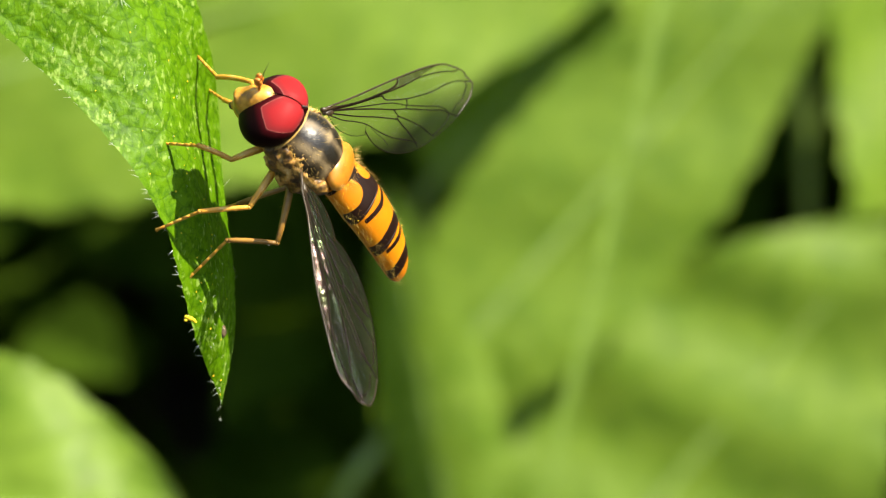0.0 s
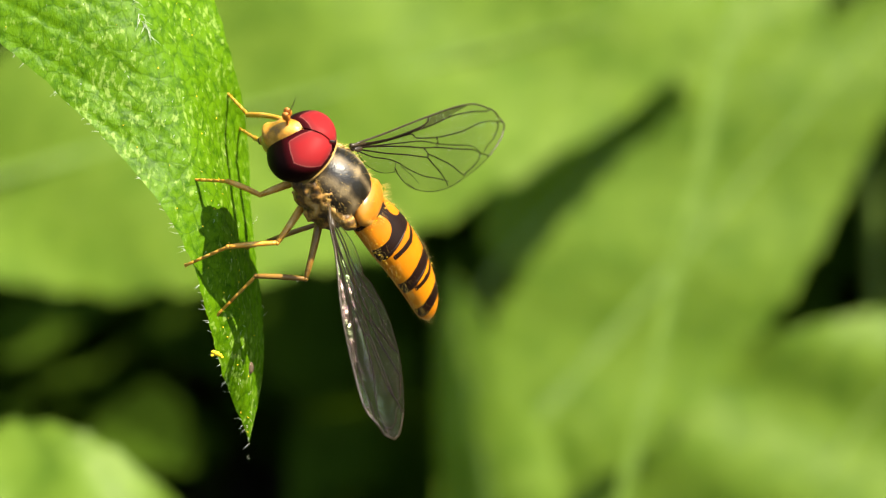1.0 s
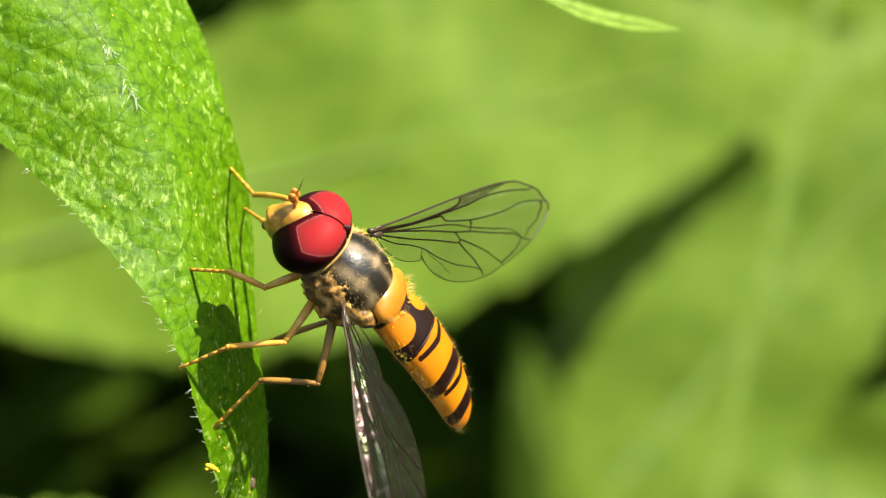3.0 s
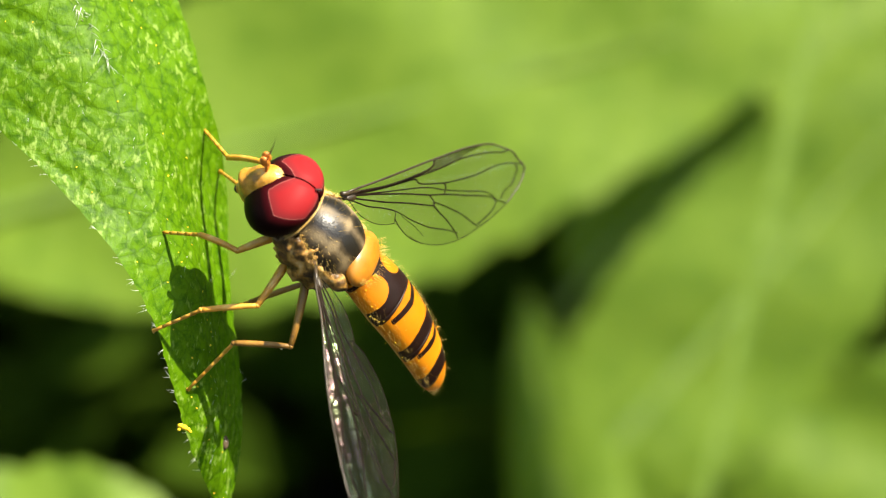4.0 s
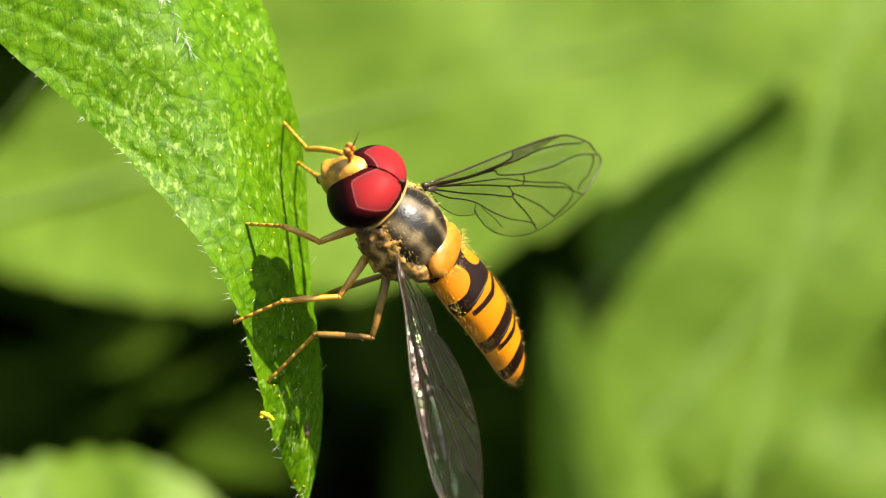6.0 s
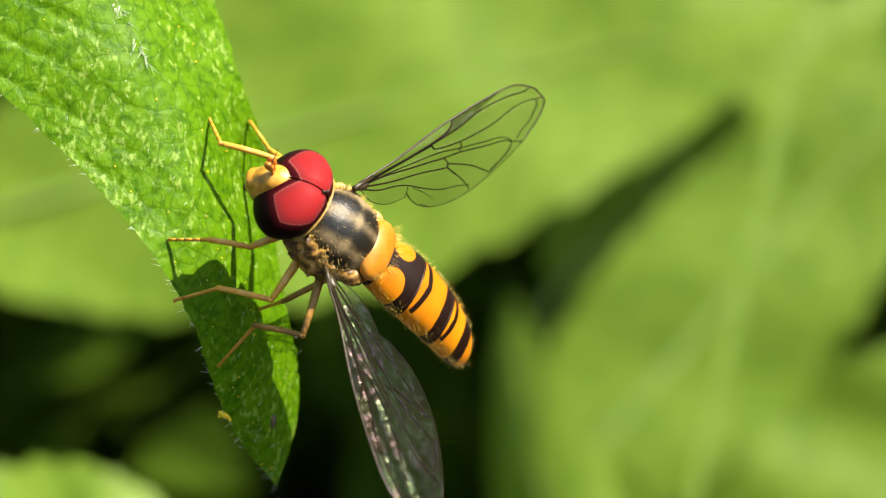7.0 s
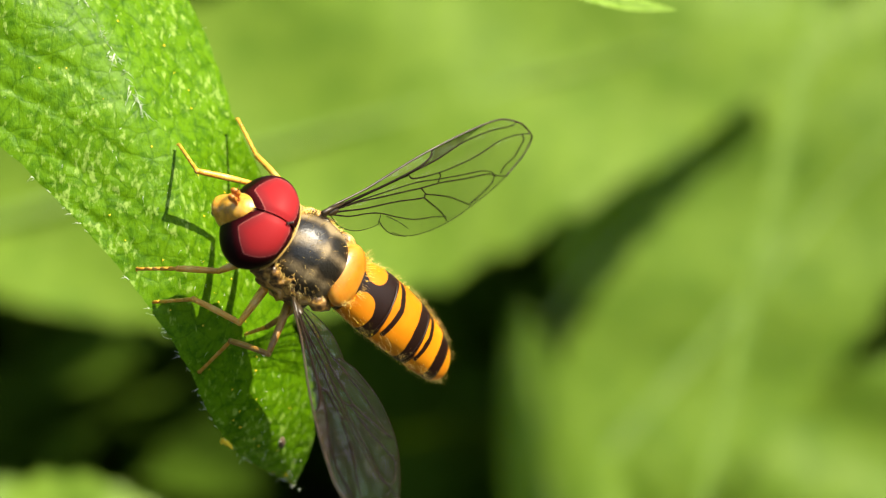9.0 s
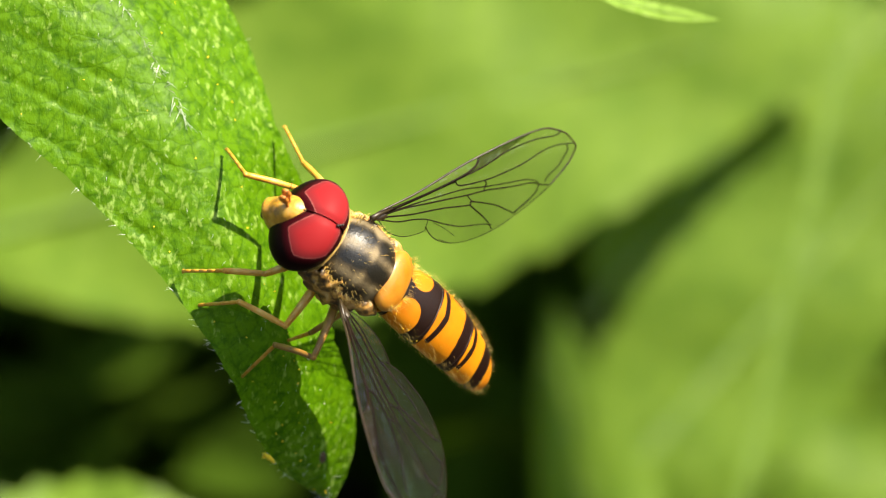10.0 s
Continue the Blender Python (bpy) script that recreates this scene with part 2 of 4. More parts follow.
def membrane_material():
    """A clear wing membrane: nearly all light passes, a thin-film gloss on a finely crumpled sheet."""
    m, n, l = material("wing_membrane")
    n.remove(n["Principled BSDF"])
    clear = n.new("ShaderNodeBsdfTransparent")
    clear.inputs["Color"].default_value = (0.77, 0.77, 0.73, 1)
    gloss = n.new("ShaderNodeBsdfGlossy")
    gloss.inputs["Roughness"].default_value = 0.2
    co = n.new("ShaderNodeTexCoord")
    film = node(n, "ShaderNodeTexNoise", Scale=700.0, Detail=3.0)
    l.new(co.outputs["Object"], film.inputs["Vector"])
    r = ramp(n, [(0.35, (1.0, 0.95, 0.6)), (0.47, (1.0, 0.6, 0.7)), (0.53, (0.85, 0.95, 0.6)), (0.65, (0.7, 1.0, 0.5))])
    l.new(film.outputs["Fac"], r.inputs["Fac"])
    l.new(r.outputs["Color"], gloss.inputs["Color"])
    crump = node(n, "ShaderNodeTexNoise", Scale=2400.0, Detail=5.0)
    l.new(co.outputs["Object"], crump.inputs["Vector"])
    b = node(n, "ShaderNodeBump", Strength=1.0, Distance=0.00004)
    l.new(crump.outputs["Fac"], b.inputs["Height"])
    l.new(b.outputs["Normal"], gloss.inputs["Normal"])
    fr = node(n, "ShaderNodeFresnel", IOR=1.25)
    s = n.new("ShaderNodeMixShader")
    half = n.new("ShaderNodeMath")
    half.operation = "MULTIPLY_ADD"
    half.inputs[1].default_value = 0.04
    half.inputs[2].default_value = 0.02
    l.new(fr.outputs["Fac"], half.inputs[0])
    # Noise paints where the gloss sparkles, so glints break into spots.
    fold = node(n, "ShaderNodeTexNoise", Scale=4200.0, Detail=3.0)
    l.new(co.outputs["Object"], fold.inputs["Vector"])
    spark = ramp(n, [(0.44, (0.35, 0.35, 0.35)), (0.64, (3.6, 3.6, 3.6))])
    l.new(fold.outputs["Fac"], spark.inputs["Fac"])
    glint_share = n.new("ShaderNodeMath")
    glint_share.operation = "MULTIPLY"
    l.new(half.outputs["Value"], glint_share.inputs[0])
    l.new(spark.outputs["Color"], glint_share.inputs[1])
    l.new(glint_share.outputs["Value"], s.inputs["Fac"])
    l.new(clear.outputs["BSDF"], s.inputs[1])
    l.new(gloss.outputs["BSDF"], s.inputs[2])
    sheen = n.new("ShaderNodeBsdfDiffuse")
    sheen.inputs["Color"].default_value = (0.7, 0.78, 0.5, 1)
    milky = n.new("ShaderNodeMixShader")
    milky.inputs["Fac"].default_value = 0.006
    l.new(s.outputs["Shader"], milky.inputs[1])
    l.new(sheen.outputs["BSDF"], milky.inputs[2])
    l.new(milky.outputs["Shader"], n["Material Output"].inputs["Surface"])
    return m


def thorax_material():
    """Bronze-black shield with dull golden-grey stripes along it, duller towards the shoulders."""
    m, n, l = material("thorax_bronze")
    p = n["Principled BSDF"]
    co = n.new("ShaderNodeTexCoord")
    cut = n.new("ShaderNodeSeparateXYZ")
    l.new(co.outputs["Object"], cut.inputs["Vector"])
    wave = n.new("ShaderNodeMath")
    wave.operation = "MULTIPLY"
    wave.inputs[1].default_value = 6800.0
    l.new(cut.outputs["Y"], wave.inputs[0])
    cosine = n.new("ShaderNodeMath")
    cosine.operation = "COSINE"
    l.new(wave.outputs["Value"], cosine.inputs[0])
    tex = node(n, "ShaderNodeTexNoise", Scale=1300.0, Detail=5.0, Roughness=0.6)
    l.new(co.outputs["Object"], tex.inputs["Vector"])
    add = n.new("ShaderNodeMath")
    add.operation = "MULTIPLY_ADD"
    add.inputs[1].default_value = 0.26
    l.new(cosine.outputs["Value"], add.inputs[0])
    l.new(tex.outputs["Fac"], add.inputs[2])
    along = n.new("ShaderNodeMath")
    along.operation = "MULTIPLY_ADD"
    along.inputs[1].default_value, along.inputs[2].default_value = 1000.0, -1.5
    l.new(cut.outputs["X"], along.inputs[0])
    away = n.new("ShaderNodeMath")
    away.operation = "ABSOLUTE"
    l.new(along.outputs["Value"], away.inputs[0])
    suture = ramp(n, [(0.05, (0.16, 0.16, 0.16)), (0.22, (0, 0, 0))])
    l.new(away.outputs["Value"], suture.inputs["Fac"])
    dust = n.new("ShaderNodeMath")
    l.new(add.outputs["Value"], dust.inputs[0])
    l.new(suture.outputs["Color"], dust.inputs[1])
    r = ramp(n, [(0.36, (0.010, 0.008, 0.005)), (0.58, (0.055, 0.038, 0.018)), (0.84, (0.20, 0.145, 0.072))])
    l.new(dust.outputs["Value"], r.inputs["Fac"])
    l.new(r.outputs["Color"], p.inputs["Base Color"])
    rr = ramp(n, [(0.4, (0.34, 0.34, 0.34)), (0.7, (0.55, 0.55, 0.55))])
    l.new(dust.outputs["Value"], rr.inputs["Fac"])
    l.new(rr.outputs["Color"], p.inputs["Roughness"])
    fine = node(n, "ShaderNodeTexNoise", Scale=14000.0, Detail=4.0)
    l.new(co.outputs["Object"], fine.inputs["Vector"])
    b = node(n, "ShaderNodeBump", Strength=0.35, Distance=0.00004)
    l.new(fine.outputs["Fac"], b.inputs["Height"])
    l.new(b.outputs["Normal"], p.inputs["Normal"])
    return m


def eye_material():
    """Wine-red facets, near black low down, with the sky's reflection painted as a rosy field whose edge is kept in the
    attribute 'patch'.
    """
    m, n, l = material("compound_eye")
    p = n["Principled BSDF"]
    at = n.new("ShaderNodeAttribute")
    at.attribute_name = "patch"
    co = n.new("ShaderNodeTexCoord")
    drift = node(n, "ShaderNodeTexNoise", Scale=900.0, Detail=4.0)
    l.new(co.outputs["Object"], drift.inputs["Vector"])
    sway = n.new("ShaderNodeMath")
    sway.operation = "MULTIPLY_ADD"
    sway.inputs[1].default_value = 0.05
    l.new(drift.outputs["Fac"], sway.inputs[0])
    l.new(at.outputs["Fac"], sway.inputs[2])
    # The pale stop at 0.53 paints the bright rim of the reflected sky.
    r = ramp(n, [(0.05, (0.006, 0.001, 0.001)), (0.36, (0.032, 0.002, 0.003)), (0.51, (0.048, 0.003, 0.005)), (0.53, (0.34, 0.11, 0.09)), (0.56, (0.17, 0.018, 0.02)), (1.0, (0.24, 0.014, 0.016))])
    l.new(sway.outputs["Value"], r.inputs["Fac"])
    l.new(r.outputs["Color"], p.inputs["Base Color"])
    p.inputs["Roughness"].default_value = 0.5
    p.inputs["Specular IOR Level"].default_value = 0.05
    facet = node(n, "ShaderNodeTexVoronoi", Scale=22000.0)
    l.new(co.outputs["Object"], facet.inputs["Vector"])
    b = node(n, "ShaderNodeBump", Strength=0.15, Distance=0.00001)
    l.new(facet.outputs["Distance"], b.inputs["Height"])
    l.new(b.outputs["Normal"], p.inputs["Normal"])
    return m


M_ABDOMEN = abdomen_material()
M_EYE = eye_material()
M_THORAX = thorax_material()
M_WING = membrane_material()

# ---- ground ----
bm = bmesh.new()
bmesh.ops.create_grid(bm, x_segments=60, y_segments=60, size=300000)
for v in bm.verts:
    d = Vector((v.co.x, v.co.y)).length
    v.co.x, v.co.y = v.co.x * (d / 425000) ** 1.5, v.co.y * (d / 425000) ** 1.5
    v.co.z = 12 * noise.noise(v.co * 0.004)
tagged(part("ground", bm, M_SOIL), "soil under the plants, coloured near black for its shade", "ground", kind="structure")


# ---- leaves behind ----
def blade(bm, length, half, droop=0.15, fold=0.25, teeth=14, seed=0, rows=56, cols=9, wave=0.03, curl=0.0, peak=0.62):
    """A toothed leaf blade in millimetres along +X, its face up +Z, with a raised midrib fold."""
    rng = random.Random(seed)
    ph = rng.random() * 6
    grid = []
    for i in range(rows + 1):
        u = i / rows
        w = half * max(0.02, (math.sin(math.pi * u ** peak) ** 0.8) * (1 - 0.25 * u))
        tooth = 1 + 0.09 * (1 - ((u * teeth) % 1.0)) * (0.2 + 0.8 * math.sin(math.pi * min(1, u * 1.1)))
        row = []
        for k in range(-cols, cols + 1):
            s = k / cols
            y = s * w * (tooth if abs(k) == cols else 1)
            z = 0.018 * half * math.sin((u - 0.32 * abs(s)) * 75 + ph) * min(1, 3 * abs(s)) + abs(y) * fold - curl * y * y / half - droop * length * u * u + wave * half * math.sin(u * 22 + ph + 2 * s)
            row.append((u * length, y, z))
        grid.append(row)
    sheet(bm, grid)


def rib(bm, length, droop, width):
    pts = [(u * length, 0, -droop * length * u * u + width * 0.3) for u in (i / 24 for i in range(25))]
    tube(bm, pts, [width * (1.05 - i / 24) for i in range(25)], 6)


def stalk_to_ground(bm, m, way, foot, width):
    """A stalk that leaves the blade's base, arches over and stands in the soil at foot (mm, level frame across and away)."""
    back = m.inverted()
    start = m.translation
    way = (TILT.to_3x3() @ Vector(way)).normalized()
    end = Vector((foot[0] * MM, foot[1] * MM, -0.01))
    c1, c2 = start + way * 0.05, Vector((end.x, end.y, start.z * 0.6))
    pts = []
    for i in range(25):
        t = i / 24
        p = start * (1 - t) ** 3 + c1 * 3 * t * (1 - t) ** 2 + c2 * 3 * t * t * (1 - t) + end * t ** 3
        pts.append((back @ p) / MM)
    tube(bm, pts, [width * (1 + 0.9 * i / 24) for i in range(25)], 8)


def foliage_leaf(label, base, tip, face, half, seed, droop=0.12, fold=0.22, foot=(0, 60), width=1.3, leave=None, mat=None, curl=0.0, peak=0.62):
    """A whole leaf laid from base to tip, its face turned to the given way (all in the level frame, mm)."""
    base, tip, face = Vector(base), Vector(tip), Vector(face)
    x = (tip - base).normalized()
    z = (face - x * face.dot(x)).normalized()
    m = Matrix((x, z.cross(x), z)).transposed().to_4x4()
    m.translation = base * MM
    root = tagged(new("foliage_leaf"), label, "leaf", "leaves behind")
    root.matrix_basis = TILT @ m
    length = (tip - base).length
    bm = bmesh.new()
    blade(bm, length, half, droop, fold, 15, seed, curl=curl, peak=peak)
    part("blade", bm, mat or M_FOLIAGE, root)
    bm = bmesh.new()
    rib(bm, length, droop, width)
    part("midrib", bm, M_RIB, root, "pale green midrib")
    bm = bmesh.new()
    stalk_to_ground(bm, root.matrix_basis, leave or -x, foot, width)
    part("leaf_stalk", bm, M_RIB, root, "long green leaf stalk")
    return root


M_RIB = rough_colour("midrib_pale", [(0.3, (0.13, 0.22, 0.03)), (0.7, (0.17, 0.26, 0.06))], 300, 0.5, 0.2)
REACH, FOCAL = 83.89, 4446.3


def spot(px, py, far):
    """A place at the depth far, in the directions of the level frame."""
    far *= 2.1
    return ((px - 784) / FOCAL * far, far - REACH, (441 - py) / FOCAL * far)


foliage_leaf("broad sunlit yellow-green leaf, out of focus behind the fly", spot(-200, 520, 200), spot(1530, 50, 196), (0.35, -1, 0.55), 34.5, 3, 0.02, 0.06, foot=(-220, 300), peak=1.0)
foliage_leaf("sunlit lime-green leaf slanting up among the others", spot(905, 1085, 190), spot(1815, 40, 190), (0.5, -1, 0.75), 20, 5, 0.02, 0.0, foot=(60, 330), curl=0.1, peak=0.9)
foliage_leaf("bright lime-green toothed leaf low among the plants", spot(1135, 1530, 193.5), spot(1875, 660, 193.5), (0.5, -1, 0.75), 40, 8, 0.02, 0.05, foot=(90, 320), peak=0.75)
foliage_leaf("yellow-green leaf hanging from above behind the others", spot(1470, -620, 222), spot(1440, 460, 222), (0.45, -1, 0.65), 30, 17, 0.02, 0.05, foot=(150, 520), leave=(0.1, 0.5, 1), peak=0.75)
foliage_leaf("yellow-green leaf half hidden by others", spot(2045, 1000, 230), spot(1765, -160, 230), (0.4, -1, 0.5), 26, 27, 0.02, 0.06, foot=(420, 420))
foliage_leaf("shaded green leaf behind the gap between others", spot(1010, 600, 236), spot(1490, 110, 236), (0.4, -1, 0.5), 15, 31, 0.02, 0.1, foot=(300, 560))
foliage_leaf("pale green toothed leaf in front of the shade", spot(-590, 1235, 95), spot(495, 1165, 95), (0.3, -1, 0.7), 16.6, 11, 0.04, 0.1, foot=(-120, 130), width=0.6, peak=1.6)
foliage_leaf("dim green leaf in half shade", spot(1060, 1330, 184), spot(905, 600, 185), (-0.5, -1, -0.05), 11.5, 14, 0.05, 0.0, foot=(25, 420), width=0.3, curl=0.45, peak=0.8)
foliage_leaf("narrow curled light green leaf tip, slightly blurred", spot(900, -75, 46.5), spot(1140, 141, 46.5), (0.1, -1, 1.0), 0.55, 21, -0.55, 0.12, foot=(-160, 20), width=0.07, leave=(-0.2, 0.5, 1), mat=M_TIP, peak=2.2)


def grass_blade(label, low, high, half, foot):
    """A long flat grass blade with a keel, standing in the soil and leaning past the leaves."""
    low, high = Vector(low), Vector(high)
    x = (high - low).normalized()
    z = (Vector((0.5, -1, 0.3)) - x * Vector((0.5, -1, 0.3)).dot(x)).normalized()
    m = Matrix((x, z.cross(x), z)).transposed().to_4x4()
    m.translation = low * MM
    root = tagged(new("grass_blade"), label, "grass")
    root.matrix_basis = TILT @ m
    bm = bmesh.new()
    n, length = 60, (high - low).length
    grid = []
    for i in range(n + 1):
        u = i / n
        w = half * (0.75 + 0.25 * u) * math.sqrt(max(0.0004, 1 - max(0.0, (u - 0.5) / 0.5) ** 2.4))
        grid.append([(u * length, k / 4 * w, abs(k / 4) * w * 0.35 - 0.04 * length * u * u) for k in range(-4, 5)])
    sheet(bm, grid)
    part("blade", bm, M_GRASS, root)
    bm = bmesh.new()
    stalk_to_ground(bm, root.matrix_basis, -x, foot, half * 0.45)
    part("stem", bm, M_GRASS, root, "pale green grass stem")
    return root


grass_blade("pale green grass blade leaning past the leaves", spot(1180, 1260, 120), spot(1530, -160, 120), 1.0, (60, 70))

# ---- undergrowth and unseen leaf masses added to block light ----
def leaf_heap(name, label, count, box, seed, size):
    rng = random.Random(seed)
    verts, faces = [], []
    (x0, x1), (y0, y1), (z0, z1) = box
    for _ in range(count):
        c = Vector((rng.uniform(x0, x1), rng.uniform(y0, y1), rng.uniform(z0, z1)))
        q = Euler((rng.gauss(0, 0.6), rng.gauss(0, 0.6), rng.uniform(0, 6.3))).to_quaternion()
        s = size * rng.uniform(0.6, 1.3)
        k = len(verts)
        for u, w, d in ((0, 0, 0), (0.3, 0.26, 0.05), (0.65, 0.22, 0.0), (1, 0, -0.15), (0.65, -0.22, 0.0), (0.3, -0.26, 0.05), (0.45, 0, -0.04)):
            verts.append(c + q @ Vector((u * s, w * s, d * s)))
        faces += [(k + i, k + (i + 1) % 6, k + 6) for i in range(6)]
    me = bpy.data.meshes.new(name)
    me.from_pydata(verts, [], faces)
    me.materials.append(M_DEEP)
    return tagged(new(name, me), label, "plants", kind="stuff")


leaf_heap("undergrowth", "green undergrowth behind the leaves, coloured dark for its shade", 9000, ((-0.9, 0.9), (0.52, 1.7), (0.0, 0.26)), 4, 0.06)
# Added out of view overhead, only to keep sun off the undergrowth.
leaf_heap("shade_canopy", "unseen leaf mass added overhead to shade the undergrowth", 9000, ((-1.4, 1.6), (0.43, 1.7), (0.62, 0.95)), 9, 0.07)
# Three more unseen masses, added at the sides and back to cut light.
leaf_heap("side_blocker", "unseen leaf mass added beside the plants to block light", 2600, ((-1.3, -0.6), (-1.2, 1.2), (0.0, 1.0)), 15, 0.08)
leaf_heap("side_blocker", "low unseen leaf mass added on the sunny side to block light", 2600, ((0.6, 1.3), (-1.2, 1.2), (0.0, 0.72)), 16, 0.08)
leaf_heap("back_blocker", "unseen leaf mass added behind the camera to block light", 2600, ((-1.2, 1.2), (-1.6, -0.9), (0.0, 0.95)), 18, 0.08)

# ---- the leaf that the fly sits on ----
MARK = Vector((-10.32, 0.8, 6.15))
TOP, FIRST, END, STEP = -1150, 60, 900, 6


def rib_at(y):
    """The midrib y units (1/53 mm) below the mark."""
    d = max(0.0, (y - 400) / 53)
    return MARK + Vector(((0.52 * y - 0.000305 * y * y) / 53, 0.03 * d * d, -y / 53))


def half_width(y):
    s = y / 53
    raw = 1.98 * (1 - math.exp(-((max(0.0, 17 - s) / 2.9) ** 1.3))) + 0.082 * max(0.0, 10.5 - s) ** 1.8
    w = 14 * math.tanh(raw / 14)
    if s < -6:
        w *= math.sqrt(max(0.0, 1 - ((-s - 6) / 15.8) ** 2))
    return max(w, 0.02)


def leaf_point(y, v):
    """v from -1, the margin that turns to the viewer, to 1, the one that recedes."""
    w = half_width(y)
    left = radians(12 + 33 * smooth_step(150, 560, y) - 6 * smooth_step(640, 900, y))
    right = radians(50 + 24 * smooth_step(40, 330, y))
    p = rib_at(y).copy()
    if v > 0:
        w *= (0.47 - 0.04 * smooth_step(150, 400, y)) * max(0.6, 1 - 0.0007 * max(0, 170 - y)) / math.cos(right)
    tooth = 1.0
    if abs(v) > 0.93:
        tooth += 0.02 * noise.noise(Vector((y * 0.03, v, 0))) + 0.012 * noise.noise(Vector((y * 0.11, v, 3)))
        if y > 480:
            tooth += 0.07 * noise.noise(Vector((y * 0.05, v, 7)))
    n = max(2, int(abs(v) * 16))
    for i in range(n):
        a = left + (right - left) * smooth_step(-0.4, 0.3, v * (i + 0.5) / n)
        p += Vector((math.cos(a), math.sin(a), 0)) * (w * tooth * v / n)
    wav = 0.10 * noise.noise(p * 0.55) + 0.035 * noise.noise(p * 2.1) + 0.012 * noise.noise(p * 6.0)
    k = min(1.0, w / 2.5)
    groove = -0.05 * math.exp(-(((y - 55 * v * 6) % 150 - 75) / 16) ** 2) * min(1, abs(v) * 4) * smooth_step(2.0, 4.0, w)
    return p + Vector((0.25, -1, 0.1)) * (wav * k + groove)


def leaf_rows(bm, y0, y1, cols=26):
    ys = [y0 + (y1 - y0) * i / max(1, round((y1 - y0) / STEP)) for i in range(max(1, round((y1 - y0) / STEP)) + 1)]
    sheet(bm, [[leaf_point(y, k / cols) for k in range(-cols, cols + 1)] for y in ys])


def margin_hairs(bm, y0, y1, rng):
    y = y0
    while y < y1:
        y += rng.uniform(16, 70)
        for v in (-1, 1):
            if rng.random() < (0.75 if v < 0 else 0.18):
                p = leaf_point(y + rng.uniform(-6, 6), v)
                way = Vector((v * rng.uniform(0.5, 1), rng.uniform(-0.6, 0.3), rng.uniform(-0.9, 0.9)))
                hair(bm, p, way, rng.uniform(0.12, 0.36), 0.009, (0, 0, rng.uniform(-0.4, 0.4)), 1)
    for _ in range(int((y1 - y0) * 0.14)):
        y, v = rng.uniform(y0, y1), rng.gauss(0, 0.35)
        if abs(v) < 0.95:
            p = leaf_point(y, v)
            hair(bm, p, (rng.uniform(-0.6, 0.6), -0.7, rng.uniform(-1.0, 0.2)), rng.uniform(0.08, 0.22), 0.006, (0, 0, -0.3), 1)
    for _ in range(int((y1 - y0) * 0.045 + rng.random())):
        p = leaf_point(rng.uniform(y0, y1), rng.uniform(-0.9, 0.6))
        r = rng.uniform(0.016, 0.036)
        tube(bm, [p + Vector((0, 0.01, 0)), p + Vector((0.1, -0.6, 0.1)) * r, p + Vector((0.1, -1.2, 0.1)) * r], [r, r, r * 0.4], 6, 2)
    if y0 < 0:
        for _ in range(70):
            y = rng.uniform(-240, 60)
            p = leaf_point(y, rng.gauss(0, 0.012))
            hair(bm, p, (rng.uniform(-0.3, 1), -0.5, rng.uniform(-1.0, 0.5)), rng.uniform(0.2, 0.5), 0.012, (0, 0, -0.3), 1)


def twist_chain(amount):
    """The pose of each blade segment, from the stalk down, when the tip has turned by that share."""
    out, m = [], Matrix.Identity(4)
    for y0, y1 in SEGMENTS:
        mid = (y0 + y1) / 2
        share = (y1 - y0)
        turn = TURN_RATE(mid) * share * amount
        lift = LIFT_RATE(mid) * share * amount
        lean = LEAN_RATE(mid) * share * amount
        h = hinge_at(y0) * MM
        axis = (hinge_at(y0 + 12) - hinge_at(y0)).normalized()
        q = Matrix.Rotation(radians(turn), 4, axis) @ Matrix.Rotation(radians(-lift), 4, "X") @ Matrix.Rotation(radians(-lean), 4, "Y")
        m = m @ Matrix.Translation(h) @ q @ Matrix.Translation(-h)
        out.append(m.copy())
    return out


def hinge_at(y):
    """The line near the viewer's margin about which the hanging tip turns."""
    w = half_width(y) * 0.9
    left = radians(12 + 33 * smooth_step(150, 560, y) - 6 * smooth_step(640, 900, y))
    return rib_at(y) + Vector((-math.cos(left) * w, -math.sin(left) * w, 0))


DOWN = (60, 200, 350, 500, 650, 900)


def TURN_RATE(y):
    return float(np.interp(y, DOWN, (0.045, 0.041, 0.043, 0.055, 0.060, 0.060)))


def LIFT_RATE(y):
    return float(np.interp(y, DOWN, (-0.016, -0.028, -0.030, -0.030, -0.025, -0.01)))


def LEAN_RATE(y):
    return float(np.interp(y, DOWN, (0.001, -0.005, -0.013, -0.013, -0.006, 0.0)))


SEGMENTS = [(FIRST + 12 * i, FIRST + 12 * (i + 1)) for i in range(70)]
leaf = tagged(new("green_leaf"), "bright green hairy leaf with a folded hanging tip", "leaf")
leaf.matrix_basis = TILT
rng = random.Random(12)
bm = bmesh.new()
leaf_rows(bm, TOP, FIRST + 5, 44)
margin_hairs(bm, -260, FIRST, rng)
part("blade", bm, [M_LEAF, M_LEAFHAIR, M_POLLEN], leaf)
bm = bmesh.new()
stalk_to_ground(bm, TILT @ Matrix.Translation(rib_at(TOP + 15) * MM), (-0.7, 0.1, 0.6), (-75, 40), 0.55)
bmesh.ops.translate(bm, vec=rib_at(TOP + 15), verts=bm.verts)
part("leaf_stalk", bm, M_RIB, leaf, "pale green leaf stalk")
leaf_bits = []
